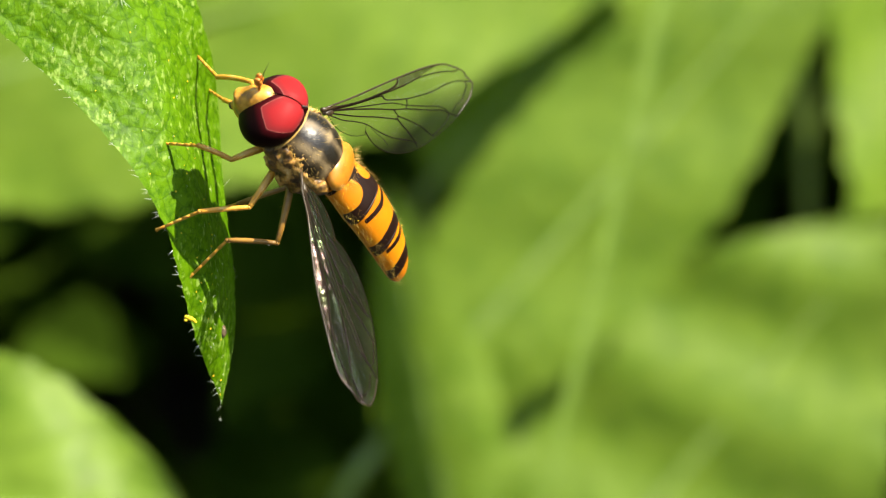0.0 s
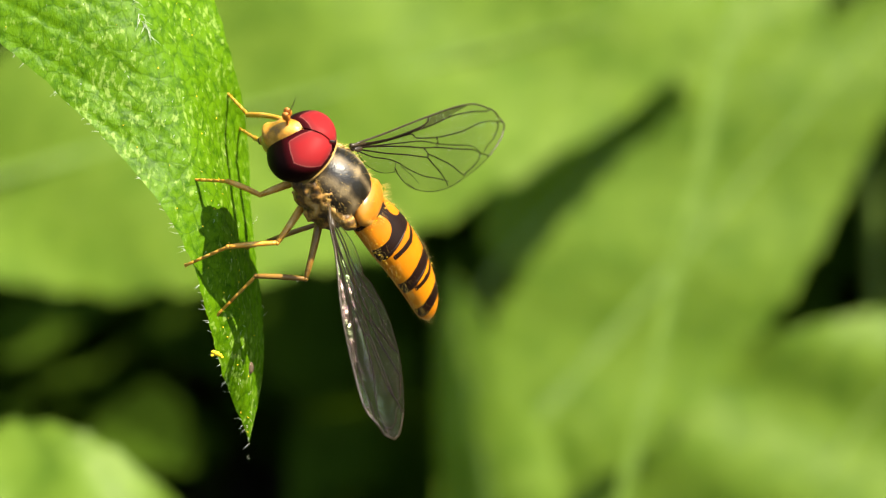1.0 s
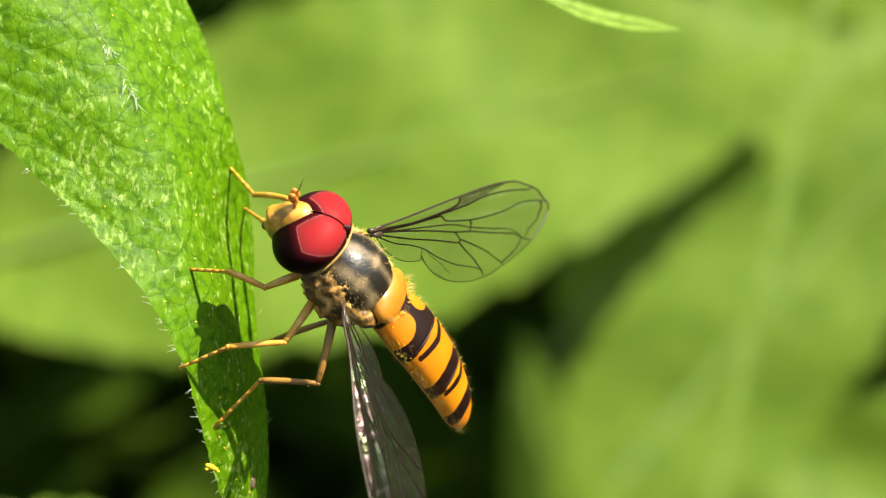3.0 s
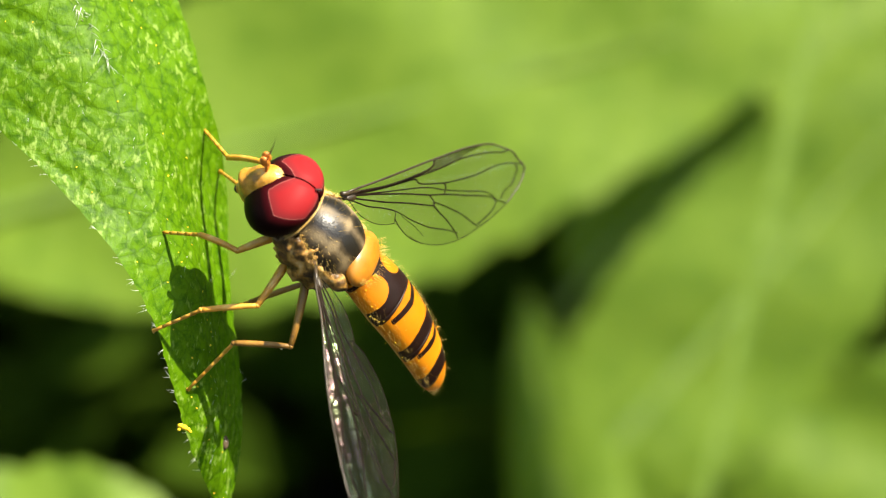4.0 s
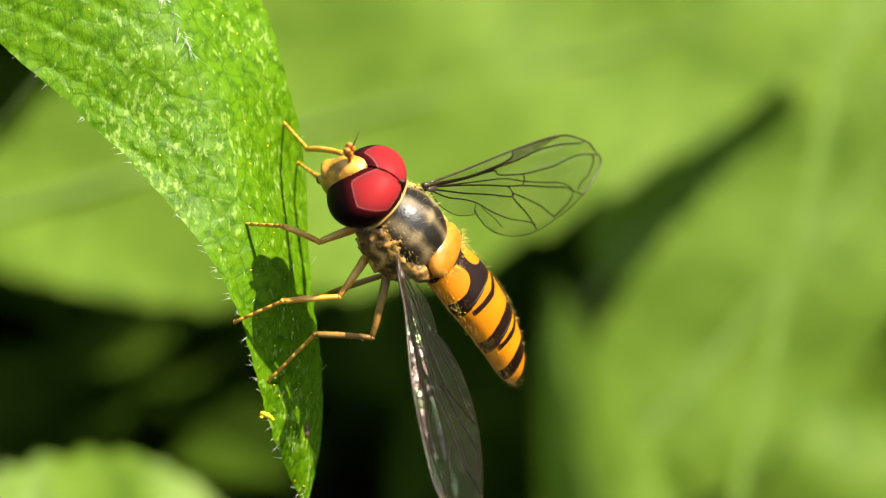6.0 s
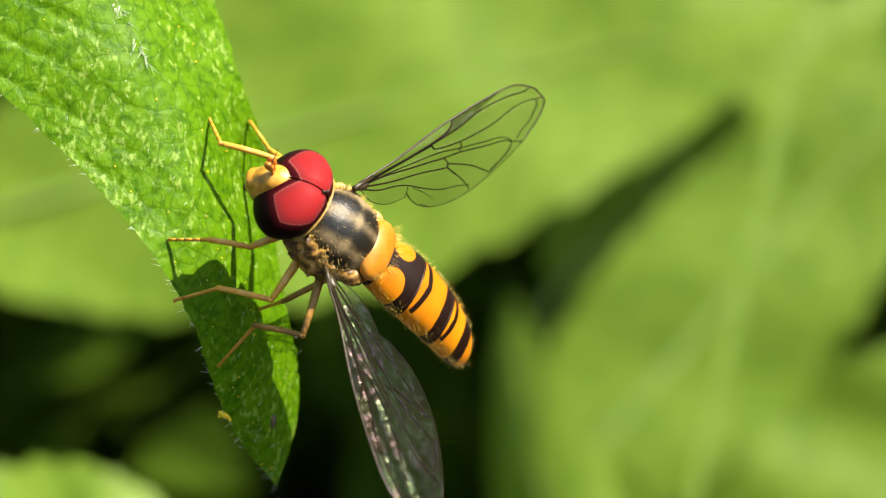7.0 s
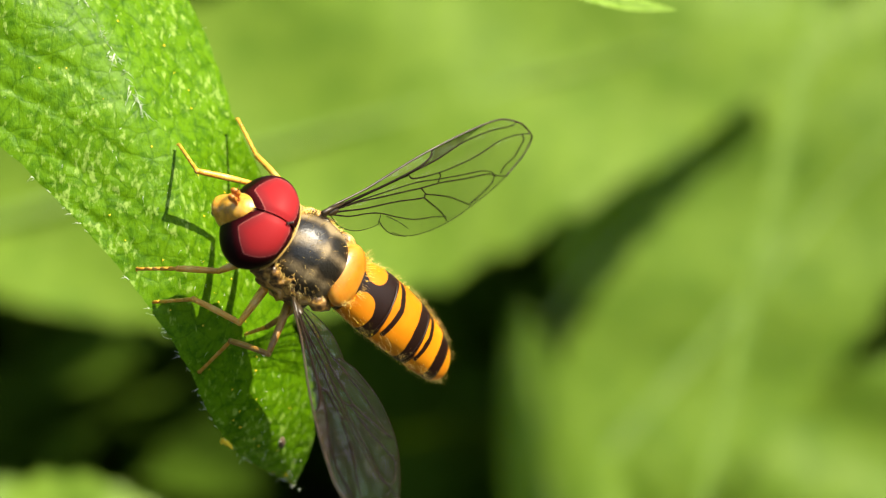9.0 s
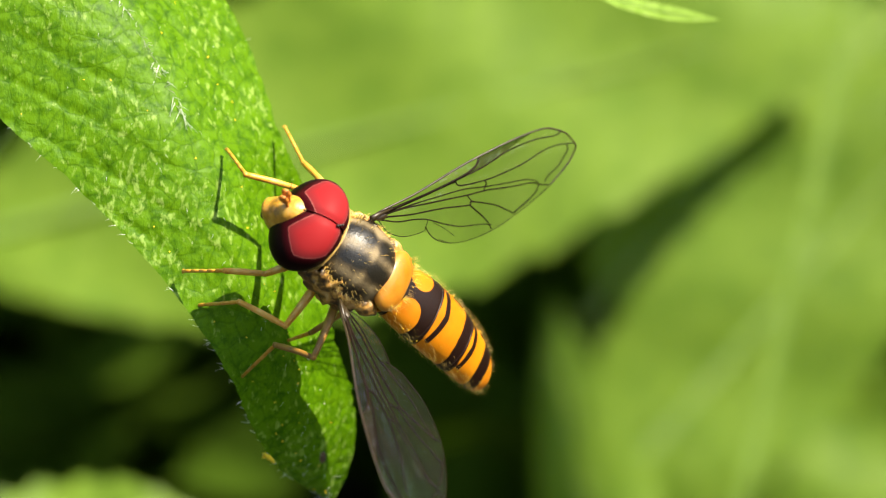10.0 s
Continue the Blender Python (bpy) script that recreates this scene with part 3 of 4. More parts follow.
for y0, y1 in SEGMENTS:
    bm = bmesh.new()
    leaf_rows(bm, y0, y1 + (2 if y1 < END else 0))
    margin_hairs(bm, y0, y1, rng)
    leaf_bits.append(part("blade_segment", bm, [M_LEAF, M_LEAFHAIR, M_POLLEN], leaf))


def bit_for(y):
    return leaf_bits[int((y - FIRST) // 12)]


bm = bmesh.new()
p = leaf_point(705, -1) + Vector((0.0, -0.06, 0.0))
for dx, dz, r in ((-0.12, 0.08, 0.10), (0.02, 0.02, 0.12), (0.14, -0.04, 0.09), (-0.16, -0.05, 0.07), (0.22, -0.12, 0.06)):
    ellipsoid(bm, p + Vector((dx, -0.03, dz)), (r, r * 0.8, r * 0.8), None, 8, 6)
part("pollen_clump", bm, M_POLLEN, bit_for(705), "yellow pollen clump on the margin")
bm = bmesh.new()
a, b = leaf_point(740, 0.10), leaf_point(740, 0.28)
ellipsoid(bm, (a + b) / 2, (0.14, 0.14, 0.26), None, 12, 8)
part("scar", bm, M_SCAR, bit_for(740), "small brown scar")

# ---- the hoverfly ----

# thorax
bm = bmesh.new()


def hump(v):
    k = 1 - 0.10 * smooth_step(0.4, 1.6, abs(v.x))
    return Vector((v.x, v.y * k, v.z * (1.0 if v.z > 0 else 0.9)))


ellipsoid(bm, (1.3, 0, 0.1), (1.63, 1.38, 1.22), None, 48, 32, hump)
thorax = part("thorax", bm, M_THORAX, fly, "glossy bronze-black thorax with dull stripes")
def rugged(amount):
    """Pushes a round form in and out like the dusty, pitted side of an insect's chest."""
    def push(v):
        k = 1 + amount * noise.noise(v * 2.3 + Vector((3, 1, 7))) + 0.5 * amount * noise.noise(v * 5.5) + 0.25 * amount * noise.noise(v * 12)
        return v * k
    return push


for s in (1, -1):
    bm = bmesh.new()
    ellipsoid(bm, (1.45, 1.10 * s, -0.22), (1.3, 0.46, 0.78), None, 56, 40, rugged(0.32))
    ellipsoid(bm, (0.35, 1.15 * s, 0.25), (0.5, 0.3, 0.3), None, 28, 18, rugged(0.3))
    ellipsoid(bm, (1.4, 0.6 * s, -0.85), (0.95, 0.5, 0.4), None, 32, 20, rugged(0.3))
    part("side_plate", bm, M_PLEURA, fly, "dusty yellow side plate")
bm = bmesh.new()
ellipsoid(bm, (0.02, 0, 0.72), (0.70, 1.12, 0.45), Matrix.Rotation(radians(-14), 3, "Y"), 32, 18)
part("scutellum", bm, M_SCUTELLUM, fly, "translucent amber scutellum")

# head
HEAD = []
EYE_LEAN = Matrix.Rotation(radians(-16), 3, "Y")
SKY_PATCH = [Vector(v) for v in ((0.81, 0.02, 0.58), (0.915, 0.40, 0.03), (0.46, 0.85, 0.26), (-0.20, 0.59, 0.79), (-0.04, 0.0, 1.0))]


def eye_reflection(p):
    """Positive inside the five-sided sky reflection that is painted on the upper eye."""
    v = EYE_LEAN.transposed() @ (p - Vector((3.55, 0, 0.08)))
    v = Vector((v.x / 0.97, abs(v.y) / 1.68, v.z / 1.32)).normalized()
    return 0.5 + 2.0 * min(a.cross(b).normalized().dot(v) for a, b in zip(SKY_PATCH[:4], SKY_PATCH[1:]))


for s in (1, -1):
    bm = bmesh.new()
    ellipsoid(bm, (3.55, 0, 0.08), (0.97, 1.68, 1.32), EYE_LEAN, 128, 80, lambda v: Vector((v.x * (1 - 0.06 * math.exp(-(v.y / 0.16) ** 2)), s * max(0.012, s * v.y), v.z * (1 - 0.05 * math.exp(-(v.y / 0.16) ** 2)))))
    HEAD.append(part("eye", bm, M_EYE, fly, "large wine-red compound eye with a painted five-sided sky reflection"))
    ob = HEAD[-1]
    at = ob.data.attributes.new("patch", "FLOAT", "POINT")
    at.data.foreach_set("value", [eye_reflection(v.co / MM) for v in ob.data.vertices])
bm = bmesh.new()


def muzzle(v):
    x = v.x + 0.22 * math.exp(-((v.z + 0.30) / 0.16) ** 2) * max(0, v.x) * (1 if abs(v.y) < 0.35 else 0.5)
    return Vector((x, v.y, v.z))


ellipsoid(bm, (4.08, 0, -0.32), (0.82, 0.66, 1.02), Matrix.Rotation(radians(6), 3, "Y"), 32, 28, muzzle)
ellipsoid(bm, (4.35, 0, -1.15), (0.25, 0.22, 0.2), None, 12, 8)
HEAD.append(part("face", bm, M_FACE, fly, "ochre yellow face with a rounded knob"))
bm = bmesh.new()
ellipsoid(bm, (4.08, 0, 0.46), (0.70, 0.54, 0.31), Matrix.Rotation(radians(52), 3, "Y"), 28, 20, lambda v: Vector((v.x, v.y * (0.62 + 0.6 * v.x), v.z)))
HEAD.append(part("frons", bm, M_FRONS, fly, "pale shiny forehead triangle"))
bm = bmesh.new()
ellipsoid(bm, (4.40, 0, -1.28), (0.16, 0.17, 0.14), None, 12, 8)
HEAD.append(part("mouth", bm, M_BLACK, fly, "dark mouth edge"))
bm = bmesh.new()
ellipsoid(bm, (2.80, 0, 0.05), (0.13, 1.36, 1.10), None, 32, 16)
HEAD.append(part("collar", bm, M_RIM, fly, "golden rim behind the eyes"))
bm = bmesh.new()
for x in (3.28, 3.2, 3.36):
    ellipsoid(bm, (x, (x - 3.28) * 0.8, 1.40 - 0.1 * abs(x - 3.28)), (0.05, 0.05, 0.05), None, 8, 6)
HEAD.append(part("ocelli", bm, M_BLACK, fly, "tiny dark simple eyes on the crown"))
for s in (1, -1):
    bm = bmesh.new()
    tube(bm, [(4.58, 0.07 * s, 0.18), (4.86, 0.09 * s, 0.46), (4.98, 0.10 * s, 0.54)], [0.05, 0.065, 0.06], 8)
    ellipsoid(bm, (5.10, 0.12 * s, 0.58), (0.22, 0.10, 0.16), Matrix.Rotation(radians(-25), 3, "Y"), 12, 10)
    antenna = part("antenna", bm, M_ORANGE, fly, "short orange antenna")
    HEAD.append(antenna)
    bm = bmesh.new()
    hair(bm, (5.08, 0.13 * s, 0.66), (0.55, 0.1 * s, 0.8), 0.85, 0.026)
    part("bristle", bm, M_BLACK, antenna, "fine black bristle")

for ob in HEAD:
    ob.location.x = -0.10 * MM

# abdomen
def belly(t):
    c = Vector((-0.15 - 6.0 * t, 0, 0.30 + 0.12 * math.sin(math.pi * t) - 1.05 * t * t))
    w = 1.12 * (0.90 + 0.12 * smooth_step(0, 0.25, t) - 0.22 * smooth_step(0.3, 0.95, t)) * math.sqrt(max(0.0008, 1 - max(0.0, (t - 0.45) / 0.556) ** 5))
    return c, w, w * 0.66


def band(t, q):
    """Above 0.5 where the plate is black; t along the abdomen, q across it."""
    a = abs(q)
    k = lambda at, half, reach: (half - abs(t - at)) / 0.035 * (1 if a < reach else 0) - max(0, a - reach) * 8
    f = k(0.25 + 0.02 * a * a, 0.045, 2)
    f = max(f, 2.2 * (((t - 0.125) / 0.088) ** 2 + ((a - 0.78) / 0.60) ** 2 - 1) if 0.015 < t < 0.25 else -9)
    f = max(f, k(0.365 - 0.03 * a, 0.018, 0.85), k(0.565 + 0.02 * a * a, 0.047, 2), k(0.665 - 0.02 * a, 0.017, 0.85), k(0.83 + 0.02 * a * a, 0.05, 2))
    return 0.5 + 0.5 * max(-1, min(1, f))


def tergite(t0, t1):
    bm = bmesh.new()
    grid, val = [], []
    n = 28
    for i in range(n + 1):
        t = t0 + (t1 - t0) * i / n
        c, w, h = belly(t)
        lip = 1 + 0.018 * smooth_step(0.75, 0.97, i / n) - 0.03 * smooth_step(0.97, 1.0, i / n) * (t1 < 1)
        row = []
        for k in range(56):
            a = math.tau * k / 56
            y, z = math.sin(a) * w * lip, math.cos(a) * h * lip
            row.append(c + Vector((0, y, z)))
            val.append(band(t, math.sin(a)) if math.cos(a) > -0.25 else 0.2)
        grid.append(row)
    rows = sheet(bm, grid, close_u=True)
    bm.faces.new(list(reversed(rows[0])))
    bm.faces.new(rows[-1])
    ob = part("abdomen_plate", bm, M_ABDOMEN, fly, "orange plate with dark bands")
    at = ob.data.attributes.new("band", "FLOAT", "POINT")
    at.data.foreach_set("value", val)


for t0, t1 in ((0.0, 0.29), (0.285, 0.605), (0.60, 0.89), (0.885, 1.0)):
    tergite(t0, t1)

# fur
def fur(name, count, place, seed, length, width, label):
    rng = random.Random(seed)
    bm = bmesh.new()
    for _ in range(count):
        p, way = place(rng)
        hair(bm, p, way, length * rng.uniform(0.5, 1.2), width, (-0.3, rng.uniform(-0.2, 0.2), 0.1))
    return tagged(part(name, bm, M_FUR, fly, label), kind="stuff")


def on_thorax(rng):
    a, b = rng.uniform(0, math.tau), rng.gauss(0, 0.9)
    n = Vector((math.sin(b) * 0.9, math.sin(a), math.cos(a)))
    n.normalize()
    if n.z > 0.3 and rng.random() < 0.93:
        n.z *= 0.2
        n.normalize()
    return Vector((1.35 + 1.5 * n.x, 1.3 * n.y, 0.12 + 1.15 * n.z)), n


def on_abdomen(rng):
    t, s = rng.uniform(0.02, 0.99), rng.choice((1, -1))
    c, w, h = belly(t)
    a = s * rng.gauss(1.45, 0.3)
    return c + Vector((0, math.sin(a) * w, math.cos(a) * h)), Vector((-0.4 - (t > 0.9), math.sin(a), math.cos(a) + 0.1))


def on_scutellum(rng):
    a = rng.uniform(-1.6, 1.6)
    return Vector((-0.1 - 0.42 * math.cos(a), 0.9 * math.sin(a), 0.8 + rng.uniform(-0.1, 0.25))), Vector((-math.cos(a), math.sin(a), 0.7))


fur("thorax_fur", 1700, on_thorax, 31, 0.26, 0.008, "golden fur on the thorax sides")
fur("abdomen_fur", 650, on_abdomen, 32, 0.18, 0.0032, "short golden hairs along the abdomen edge")
fur("scutellum_fur", 170, on_scutellum, 33, 0.24, 0.005, "golden hairs of the scutellum")

def pollen_dust(count, seed):
    rng = random.Random(seed)
    bm = bmesh.new()
    for i in range(count):
        p, way = (on_abdomen, on_scutellum)[i % 2](rng)
        p = p + way.normalized() * rng.uniform(-0.02, 0.14)
        r = rng.uniform(0.012, 0.030)
        if way.z > 0.8:
            continue
        tube(bm, [p - Vector((0, 0, r)), p, p + Vector((0, 0, r))], [r * 0.5, r, r * 0.5], 5)
    return tagged(part("pollen_dust", bm, M_POLLEN, fly, "yellow pollen grains caught in the hairs"), kind="stuff")


pollen_dust(130, 44)

# wings
def on_wing(x, y):
    """From drawing units to the share of the wing's length along and across it."""
    rx, ry = x - 20, y - 265
    return (rx * 0.9946 - ry * 0.1016) / 935, (rx * 0.1016 + ry * 0.9946) / 935 * 0.70


WING_LENGTH = 9.25
LEAD = [(20, 255), (130, 222), (250, 187), (370, 152), (480, 118), (560, 92), (640, 70), (700, 57), (760, 52), (830, 64), (890, 98), (928, 138), (945, 165), (950, 195)]
TRAIL = [(30, 300), (80, 372), (160, 420), (248, 424), (292, 462), (345, 508), (400, 535), (500, 549), (590, 530), (690, 482), (790, 415), (880, 325), (936, 248), (950, 195)]
VEINS = [
    ([(20, 258), (250, 190), (480, 120), (640, 72), (760, 54), (830, 66), (900, 108), (945, 170), (945, 225), (900, 300), (845, 365)], 0.030),
    ([(845, 365), (770, 430), (690, 480), (600, 527), (500, 547), (400, 533), (330, 490)], 0.012),
    ([(60, 262), (240, 236), (400, 185), (470, 150), (490, 118)], 0.034),
    ([(50, 266), (150, 252), (300, 222), (480, 172), (620, 122), (750, 100), (840, 100), (876, 86)], 0.026),
    ([(60, 268), (150, 258), (240, 242), (372, 214), (404, 238), (515, 240), (600, 228), (690, 208), (800, 168), (870, 158), (940, 166)], 0.024),
    ([(50, 272), (165, 270), (300, 262), (420, 258), (520, 276), (640, 290), (720, 296), (770, 318), (790, 340)], 0.020),
    ([(50, 276), (170, 276), (320, 284), (440, 296), (530, 298), (640, 312), (750, 322), (790, 342), (840, 360)], 0.024),
    ([(514, 240), (524, 262), (520, 296)], 0.022),
    ([(905, 164), (908, 200), (880, 262), (836, 300), (818, 338)], 0.020),
    ([(40, 286), (110, 300), (200, 316), (330, 330), (452, 350), (466, 336), (580, 388), (640, 430), (690, 468)], 0.024),
    ([(440, 296), (466, 336)], 0.020),
    ([(456, 350), (510, 410), (560, 470), (588, 520)], 0.022),
    ([(690, 462), (740, 424), (780, 378), (790, 345)], 0.020),
    ([(45, 300), (120, 332), (200, 346), (262, 366), (340, 412), (430, 455), (520, 474), (585, 494)], 0.020),
    ([(32, 302), (80, 372), (160, 420), (248, 424), (256, 400), (262, 366)], 0.012),
    ([(256, 400), (292, 462), (345, 508), (400, 535)], 0.014),
    ([(290, 390), (350, 440), (405, 496)], 0.010),
]


def curve_points(pts, n):
    """Points along a smooth line through the given ones."""
    p = [Vector((*q, 0)) for q in pts]
    p = [2 * p[0] - p[1], *p, 2 * p[-1] - p[-2]]
    out = []
    for i in range(1, len(p) - 2):
        for k in range(n):
            t = k / n
            a, b, c, d = p[i - 1:i + 3]
            out.append(0.5 * (2 * b + (c - a) * t + (2 * a - 5 * b + 4 * c - d) * t * t + (3 * b - a - 3 * c + d) * t ** 3))
    return [(q.x, q.y) for q in (*out, p[-2])]


def ripple(u, v):
    """Pleats of the membrane along its veins and the slight camber of the wing."""
    return (0.016 + 0.085 * smooth_step(0.07, -0.02, v)) * math.sin(v * 95 + 4 * u) * smooth_step(0.0, 0.2, u) * (1 - 0.6 * u) + 0.4 * (v - 0.06) ** 2 * 9 - 0.25 * u * u


def wing(side):
    bm = bmesh.new()
    lead, trail = curve_points(LEAD, 5), curve_points(TRAIL, 5)
    grid = []
    for a, b in zip(lead, trail):
        ua, ub = on_wing(*a), on_wing(*b)
        row = []
        for k in range(23):
            s = k / 22
            u, v = ua[0] + (ub[0] - ua[0]) * s, ua[1] + (ub[1] - ua[1]) * s
            row.append((u * WING_LENGTH, -side * v * WING_LENGTH, ripple(u, v)))
        grid.append(row)
    sheet(bm, grid)
    bmesh.ops.remove_doubles(bm, verts=bm.verts, dist=1e-4)
    ob = part("wing", bm, M_WING, fly, "clear glossy wing with brown veins")
    for i, (pts, width) in enumerate(VEINS):
        bm = bmesh.new()
        line = []
        for x, y in curve_points(pts, 6):
            u, v = on_wing(x, y)
            line.append((u * WING_LENGTH, -side * v * WING_LENGTH, ripple(u, v)))
        tube(bm, line, [1.1 * width * (1.2 - 0.4 * k / len(line)) for k in range(len(line))], 6)
        part("vein", bm, M_VEIN if i else M_COSTA, ob, "brown wing vein" if i else "golden brown leading vein")
    bm = bmesh.new()
    top, low = curve_points([(250, 232), (400, 180), (478, 148), (500, 112), (620, 78), (740, 56)], 6), curve_points([(252, 238), (400, 196), (480, 172), (520, 158), (620, 120), (742, 60)], 6)
    grid = []
    for a, b in zip(top, low):
        row = []
        for k in range(5):
            u, v = on_wing(a[0] + (b[0] - a[0]) * k / 4, a[1] + (b[1] - a[1]) * k / 4)
            row.append((u * WING_LENGTH, -side * v * WING_LENGTH, ripple(u, v) + 0.012))
        grid.append(row)
    sheet(bm, grid)
    part("stigma", bm, M_STIGMA, ob, "brown tinted wing stigma")
    bm = bmesh.new()
    tube(bm, [(-0.35, 0.02 * side, -0.1), (0.1, 0, 0), (0.7, 0.02 * side, 0.02)], [0.09, 0.07, 0.04], 8)
    ellipsoid(bm, (0.22, -0.16 * side, 0.02), (0.26, 0.12, 0.06), None, 12, 8)
    ellipsoid(bm, (-0.05, -0.1 * side, 0.06), (0.14, 0.12, 0.08), None, 12, 8)
    part("wing_root", bm, M_COSTA, ob, "brown wing root")
    return ob


def stigma_material():
    m, n, l = material("wing_stigma")
    n.remove(n["Principled BSDF"])
    clear = n.new("ShaderNodeBsdfTransparent")
    body = node(n, "ShaderNodeBsdfDiffuse", Color=(0.022, 0.015, 0.009, 1))
    co = n.new("ShaderNodeTexCoord")
    tex = node(n, "ShaderNodeTexNoise", Scale=2500.0, Detail=3.0)
    l.new(co.outputs["Object"], tex.inputs["Vector"])
    r = ramp(n, [(0.3, (0.5, 0.5, 0.5)), (0.7, (0.78, 0.78, 0.78))])
    l.new(tex.outputs["Fac"], r.inputs["Fac"])
    s = n.new("ShaderNodeMixShader")
    l.new(r.outputs["Color"], s.inputs["Fac"])
    l.new(clear.outputs["BSDF"], s.inputs[1])
    l.new(body.outputs["BSDF"], s.inputs[2])
    l.new(s.outputs["Shader"], n["Material Output"].inputs["Surface"])
    return m


M_STIGMA = stigma_material()
WING_L, WING_R = wing(1), wing(-1)


def wing_pose(side, spin):
    """The wing at its root, turned by the rotation vector spin (radians) from its half-open rest."""
    u = Vector((-0.675, 0.736 * side, 0.055)).normalized()
    v = Vector((-0.726, -0.648 * side, -0.232))
    v = (v - u * v.dot(u)).normalized()
    y = -side * v
    m = Matrix((u, y, u.cross(y))).transposed()
    spin = Vector(spin)
    if spin.length > 1e-6:
        m = Matrix.Rotation(spin.length, 3, spin) @ m
    m = m.to_4x4()
    m.translation = Vector((1.20, 1.70, 0.30) if side > 0 else (1.65, -1.52, 0.75)) * MM
    return m


# legs
def limb(name, length, radii, mat, label):
    bm = bmesh.new()
    n = 10
    pts = [(length * i / n, 0, 0.03 * length * math.sin(math.pi * i / n)) for i in range(n + 1)]
    rad = [np.interp(i / n, [0, 0.15, 0.5, 0.85, 1], radii) for i in range(n + 1)]
    tube(bm, pts, rad, 8)
    ellipsoid(bm, (length, 0, 0), (radii[-1] * 1.1,) * 3, None, 8, 6)
    rng = random.Random(int(length * 1000))
    for _ in range(26):
        a, x = rng.uniform(0, 6.3), rng.uniform(0.1, 1) * length
        r = 0.8 * np.interp(x / length, [0, 0.5, 1], [radii[0], radii[2], radii[4]])
        hair(bm, (x, math.cos(a) * r, math.sin(a) * r), (0.9, math.cos(a), math.sin(a)), rng.uniform(0.06, 0.16), 0.006)
    return part(name, bm, mat, fly, label)


def toe(length):
    bm = bmesh.new()
    for i in range(5):
        a, b = length * i / 5, length * (i + 1) / 5
        tube(bm, [(a, 0, 0), (a + 0.1 * (b - a), 0, 0), (b, 0, 0)], [0.045, 0.06, 0.075 - 0.005 * i], 8)
    hair(bm, (length, 0.03, 0), (0.6, 0.5, -0.6), 0.12, 0.02)
    hair(bm, (length, -0.03, 0), (0.6, -0.5, -0.6), 0.12, 0.02)
    ellipsoid(bm, (length, 0, -0.01), (0.07, 0.08, 0.05), None, 8, 6)
    return part("foot", bm, M_LEG, fly, "five-jointed amber foot")


def aim(a, b):
    x = (b - a).normalized()
    up = Vector((0.3, 0.1, 1))
    z = (up - x * up.dot(x)).normalized()
    m = Matrix((x, z.cross(x), z)).transposed().to_4x4()
    m.translation = a * MM
    return m


LEGS = []


def leg(first, last, dark=False, lifted=None, grain=False):
    """A jointed leg, by its joints from hip to toe in the fly's space, before and after the fly turns."""
    first, last = [Vector(p) for p in first], [Vector(p) for p in last]
    size = [(b - a).length for a, b in zip(first, first[1:])]
    thigh = limb("thigh", size[0], (0.13, 0.165, 0.145, 0.115, 0.095), M_LEGDARK if dark else M_LEG, "dark brown thigh" if dark else "amber thigh")
    shin = limb("shin", size[1], (0.09, 0.10, 0.11, 0.105, 0.095), M_LEGDARK if dark else M_LEG, "brown shin" if dark else "amber shin")
    if grain:
        bm = bmesh.new()
        ellipsoid(bm, (0.32, 0.02, -0.14), (0.05, 0.045, 0.05), None, 10, 8)
        part("grain", bm, M_GRAIN, shin, "tiny white grain stuck to the shin")
    LEGS.append(((thigh, shin, toe(size[2])), first, last, [Vector(p) for p in lifted] if lifted else None))


leg([(2.400, 0.550, -0.900), (2.824, 1.234, -2.064), (3.709, 0.934, -3.123), (4.135, 0.630, -4.747)],
    [(2.400, 0.550, -0.900), (2.940, 1.349, -1.947), (3.722, 1.609, -3.100), (4.217, 1.773, -4.728)], lifted=[(2.400, 0.550, -0.900), (3.5, 0.35, -1.9), (4.55, -0.35, -2.55), (5.1, -0.9, -3.7)])
leg([(1.500, 0.800, -1.050), (1.254, 2.347, -2.019), (2.261, 2.972, -3.465), (2.506, 3.568, -5.212)],
    [(1.500, 0.800, -1.050), (1.544, 2.513, -1.730), (2.661, 2.144, -3.183), (3.020, 2.333, -5.001)])
leg([(0.600, 0.700, -1.000), (-0.569, 2.639, -1.936), (0.552, 2.983, -3.452), (0.101, 4.083, -5.512)],
    [(0.600, 0.700, -1.000), (0.528, 3.145, -0.975), (0.930, 2.770, -2.814), (0.257, 3.460, -4.990)], dark=True, grain=True)
leg([(2.400, -0.550, -0.900), (3.446, -2.298, -1.880), (3.685, -3.027, -3.717), (4.271, -4.437, -5.066)],
    [(2.400, -0.550, -0.900), (2.825, -2.170, -2.419), (4.654, -1.581, -2.936), (4.811, -2.764, -4.588)])
leg([(1.500, -0.800, -1.050), (1.907, -1.883, -2.469), (2.525, -3.068, -4.324), (2.593, -4.253, -5.750)],
    [(1.500, -0.800, -1.050), (1.681, -2.442, -1.852), (2.437, -3.688, -3.621), (3.050, -4.988, -4.802)])
leg([(0.600, -0.700, -1.000), (-0.282, -0.093, -2.110), (0.065, 0.404, -4.245), (0.096, 0.394, -5.567)],
    [(0.600, -0.700, -1.000), (-0.288, 0.539, -1.265), (-0.460, 1.387, -3.310), (-0.540, 1.559, -4.620)], dark=True)


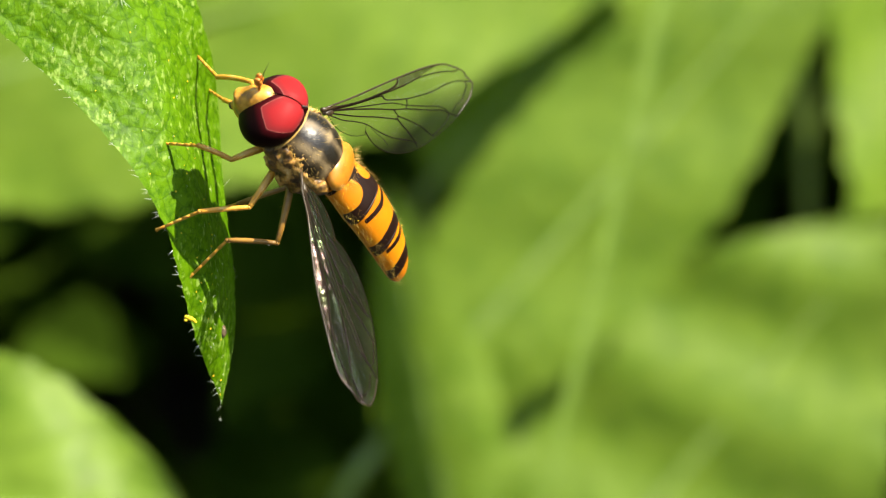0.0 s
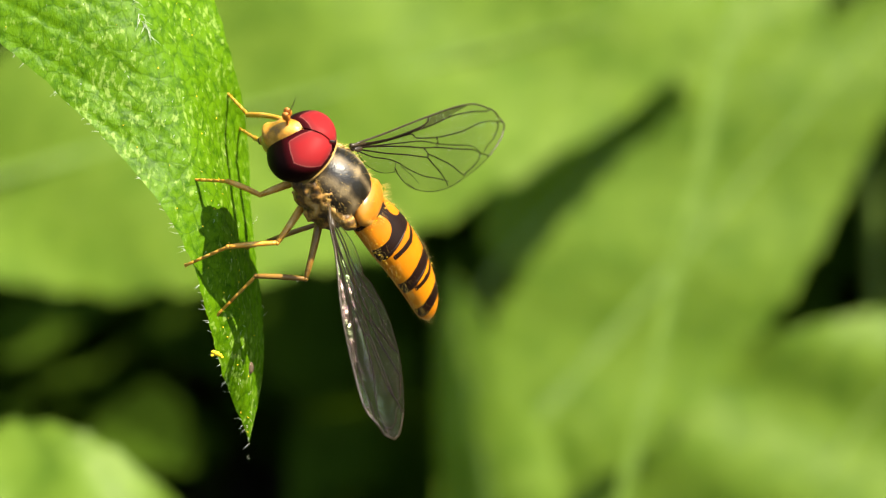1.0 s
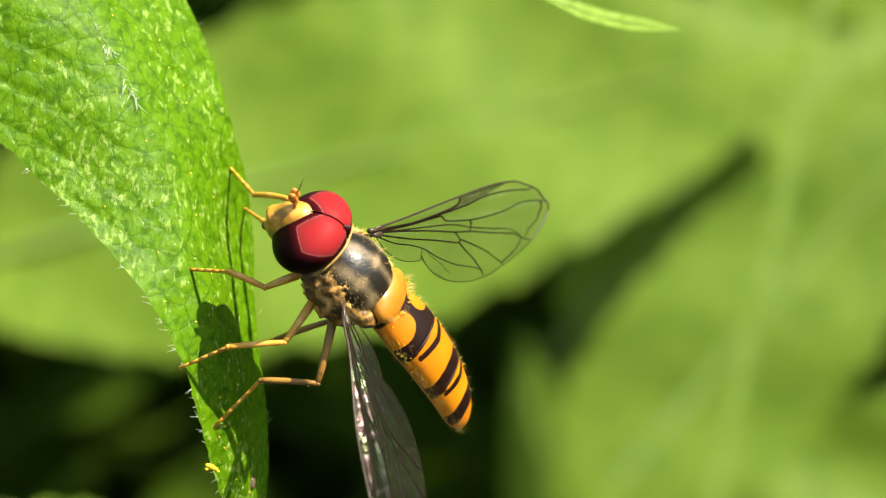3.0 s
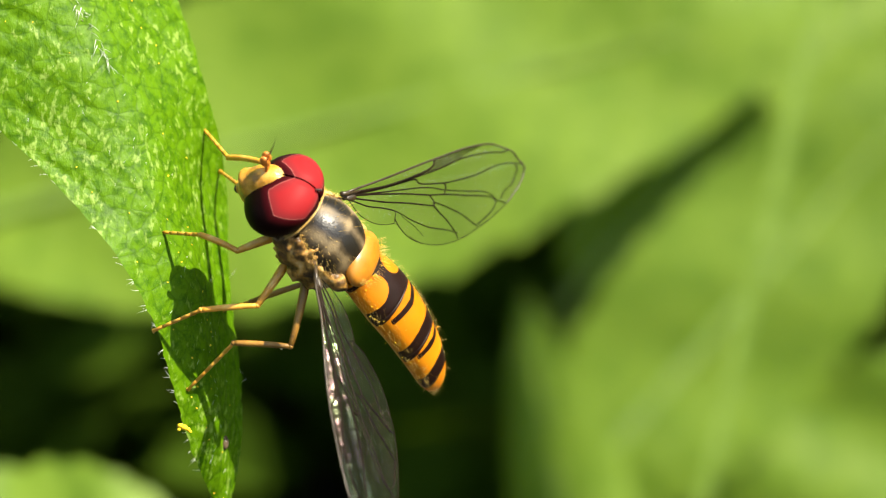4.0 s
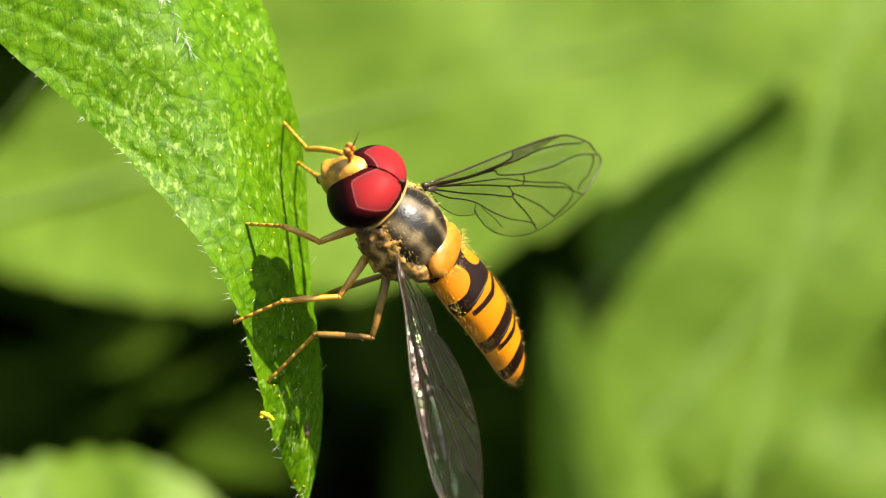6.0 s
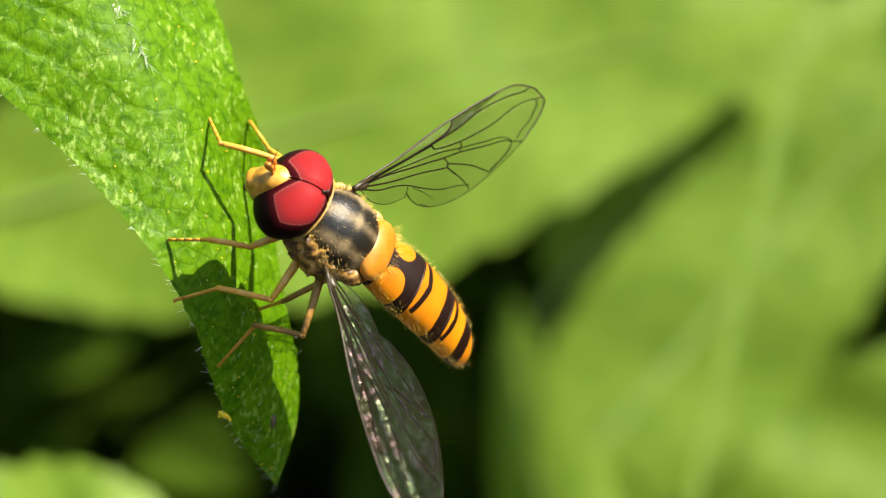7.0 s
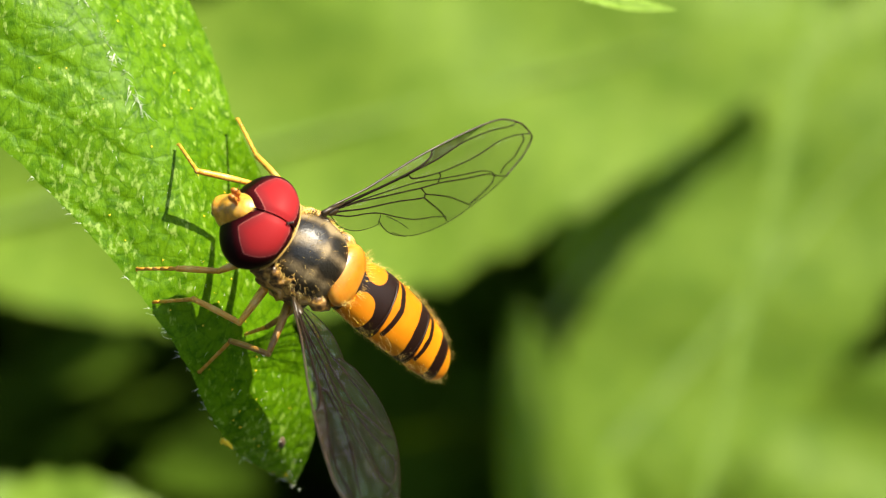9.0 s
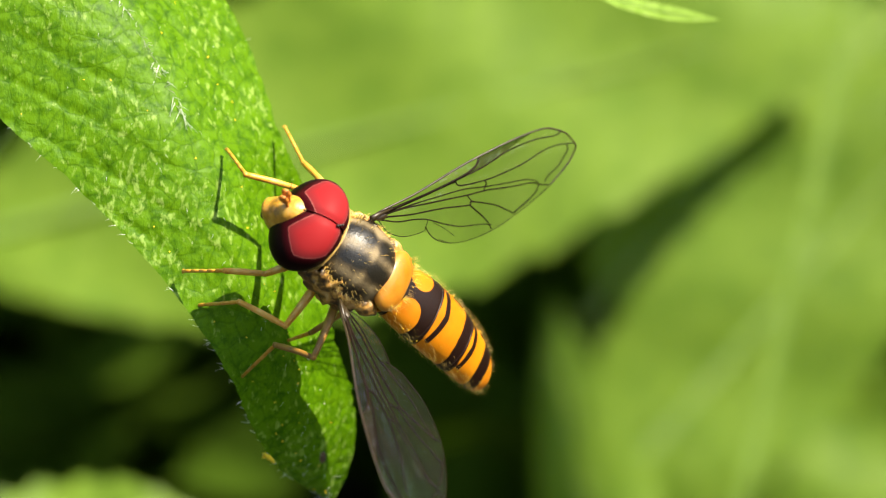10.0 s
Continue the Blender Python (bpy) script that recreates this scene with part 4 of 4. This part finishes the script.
# ---- what moves ----
FLY_ROWS = [
    (0, -2.044, 0.000, -1.439, 0.00, 0.0),
    (0.5, -2.003, 0.000, -1.460, 0.00, 0.0),
    (1, -1.960, 0.000, -1.488, 0.00, 0.0),
    (1.5, -1.897, 0.000, -1.555, 0.00, 0.0),
    (2, -1.877, 0.000, -1.528, 0.00, 0.0),
    (2.5, -1.826, 0.000, -1.532, 0.00, 0.0),
    (3, -1.804, 0.000, -1.526, 0.00, 0.0),
    (3.2, -1.818, 0.000, -1.537, 0.00, 0.0),
    (4.5, -1.639, 0.000, -1.695, 0.00, 0.0),
    (5, -1.531, 0.000, -1.869, 0.00, 0.0),
    (5.2, -1.538, 0.000, -1.940, 0.00, 0.0),
    (6.3, -1.878, 0.000, -1.670, 0.00, 0.0),
    (6.5, -1.816, -0.429, -2.105, 0.33, 0.0),
    (7, -2.324, -0.806, -1.707, 0.62, 0.0),
    (7.5, -2.822, -1.261, -1.538, 0.97, 0.0),
    (8, -3.018, -1.300, -1.231, 1.00, 0.0),
    (8.5, -2.940, -1.300, -1.235, 1.00, 0.5),
    (9, -2.943, -1.300, -1.262, 1.00, 1.5),
    (9.5, -2.964, -1.300, -1.296, 1.00, 3.2),
    (10, -2.890, -1.131, -1.063, 0.87, 2.4),
]
QUAT_A, QUAT_B = Matrix(((-0.5877, -0.2714, 0.7622), (-0.4627, -0.6600, -0.5918), (0.6637, -0.7005, 0.2623))).to_quaternion(), Matrix(((-0.7066, -0.2929, 0.6441), (-0.5160, -0.4096, -0.7523), (0.4842, -0.8640, 0.1383))).to_quaternion()
QUAT_B = Matrix.Rotation(radians(2), 3, "Y").to_quaternion() @ QUAT_B
LEAF_TURN = [(0, 0.0), (5.2, 0.0), (6.3, 0.03), (6.5, 0.2), (6.8, 0.38), (7, 0.5), (7.3, 0.7), (7.5, 0.82), (8, 1.0), (9.5, 1.0), (10, 0.92)]
LEAF_SWAY = [(0, 0.0, 0.0), (6.3, 0.0, 0.0), (6.5, 0.1, 0.0), (7, 0.2, -0.4), (7.5, 0.32, -0.75), (8, 0.35, -0.8), (10, 0.32, -0.8)]
TURNED = [(0, 0.0), (5.2, 0.0), (6.3, 0.0), (6.5, 0.3), (7, 0.62), (7.5, 0.95), (8, 1.0), (10, 1.0)]
WING_SPINS = {
    1: [(0, -0.021, 0.265, -0.161), (6.3, -0.021, 0.265, -0.161), (6.5, 0.06, 0.32, -0.17), (7, 0.12, 0.43, -0.14), (7.5, 0.26, 0.50, -0.23), (8, 0.35, 0.56, -0.30), (10, 0.359, 0.563, -0.309)],
    -1: [(0, 0.040, 0.058, 0.024), (6.3, 0.040, 0.058, 0.024), (6.4, 0.0, 0.03, 0.045), (6.5, -0.086, -0.079, 0.109), (7, -0.121, -0.141, 0.143), (7.5, -0.10, -0.145, 0.07), (8, -0.084, -0.147, 0.013), (9, -0.086, -0.147, 0.03), (9.5, -0.09, -0.147, 0.065), (10, -0.088, -0.147, 0.05)],
}


def between(a, b, w):
    return a.lerp(b, w)


def leg_rows(first, last, lifted):
    rows = [(t, [between(p, q, w) for p, q in zip(first, last)]) for t, w in TURNED]
    if lifted:
        rows = [(0, first), (4.4, first), (4.8, lifted), (5.3, lifted), (5.9, first)] + [r for r in rows if r[0] > 6]
    return rows


def joined(points, sizes):
    """The joints again, each limb at its own length."""
    out = [points[0]]
    for p, s in zip(points[1:], sizes):
        out.append(out[-1] + (p - out[-1]).normalized() * s)
    return out


def motions():
    rows = []
    for t, x, y, z, w, lean in FLY_ROWS:
        m = Matrix.Rotation(radians(lean), 4, "Y") @ QUAT_A.slerp(QUAT_B, w).to_matrix().to_4x4()
        m.translation = Vector((x, y, z)) * MM
        rows.append((t, TILT @ m))
    walk(fly, rows)
    for side, ob in ((1, WING_L), (-1, WING_R)):
        walk(ob, [(t, wing_pose(side, spin)) for t, *spin in WING_SPINS[side]])
    for limbs, first, last, lifted in LEGS:
        sizes = [(b - a).length for a, b in zip(first, first[1:])]
        poses = [(t, joined(p, sizes)) for t, p in leg_rows(first, last, lifted)]
        for i, ob in enumerate(limbs):
            walk(ob, [(t, aim(p[i], p[i + 1])) for t, p in poses])
    walk(leaf, [(t, TILT @ pose(x * MM, 0, z * MM)) for t, x, z in LEAF_SWAY])
    chains = [(t, twist_chain(w)) for t, w in LEAF_TURN]
    for i, ob in enumerate(leaf_bits):
        walk(ob, [(t, c[i]) for t, c in chains])


motions()
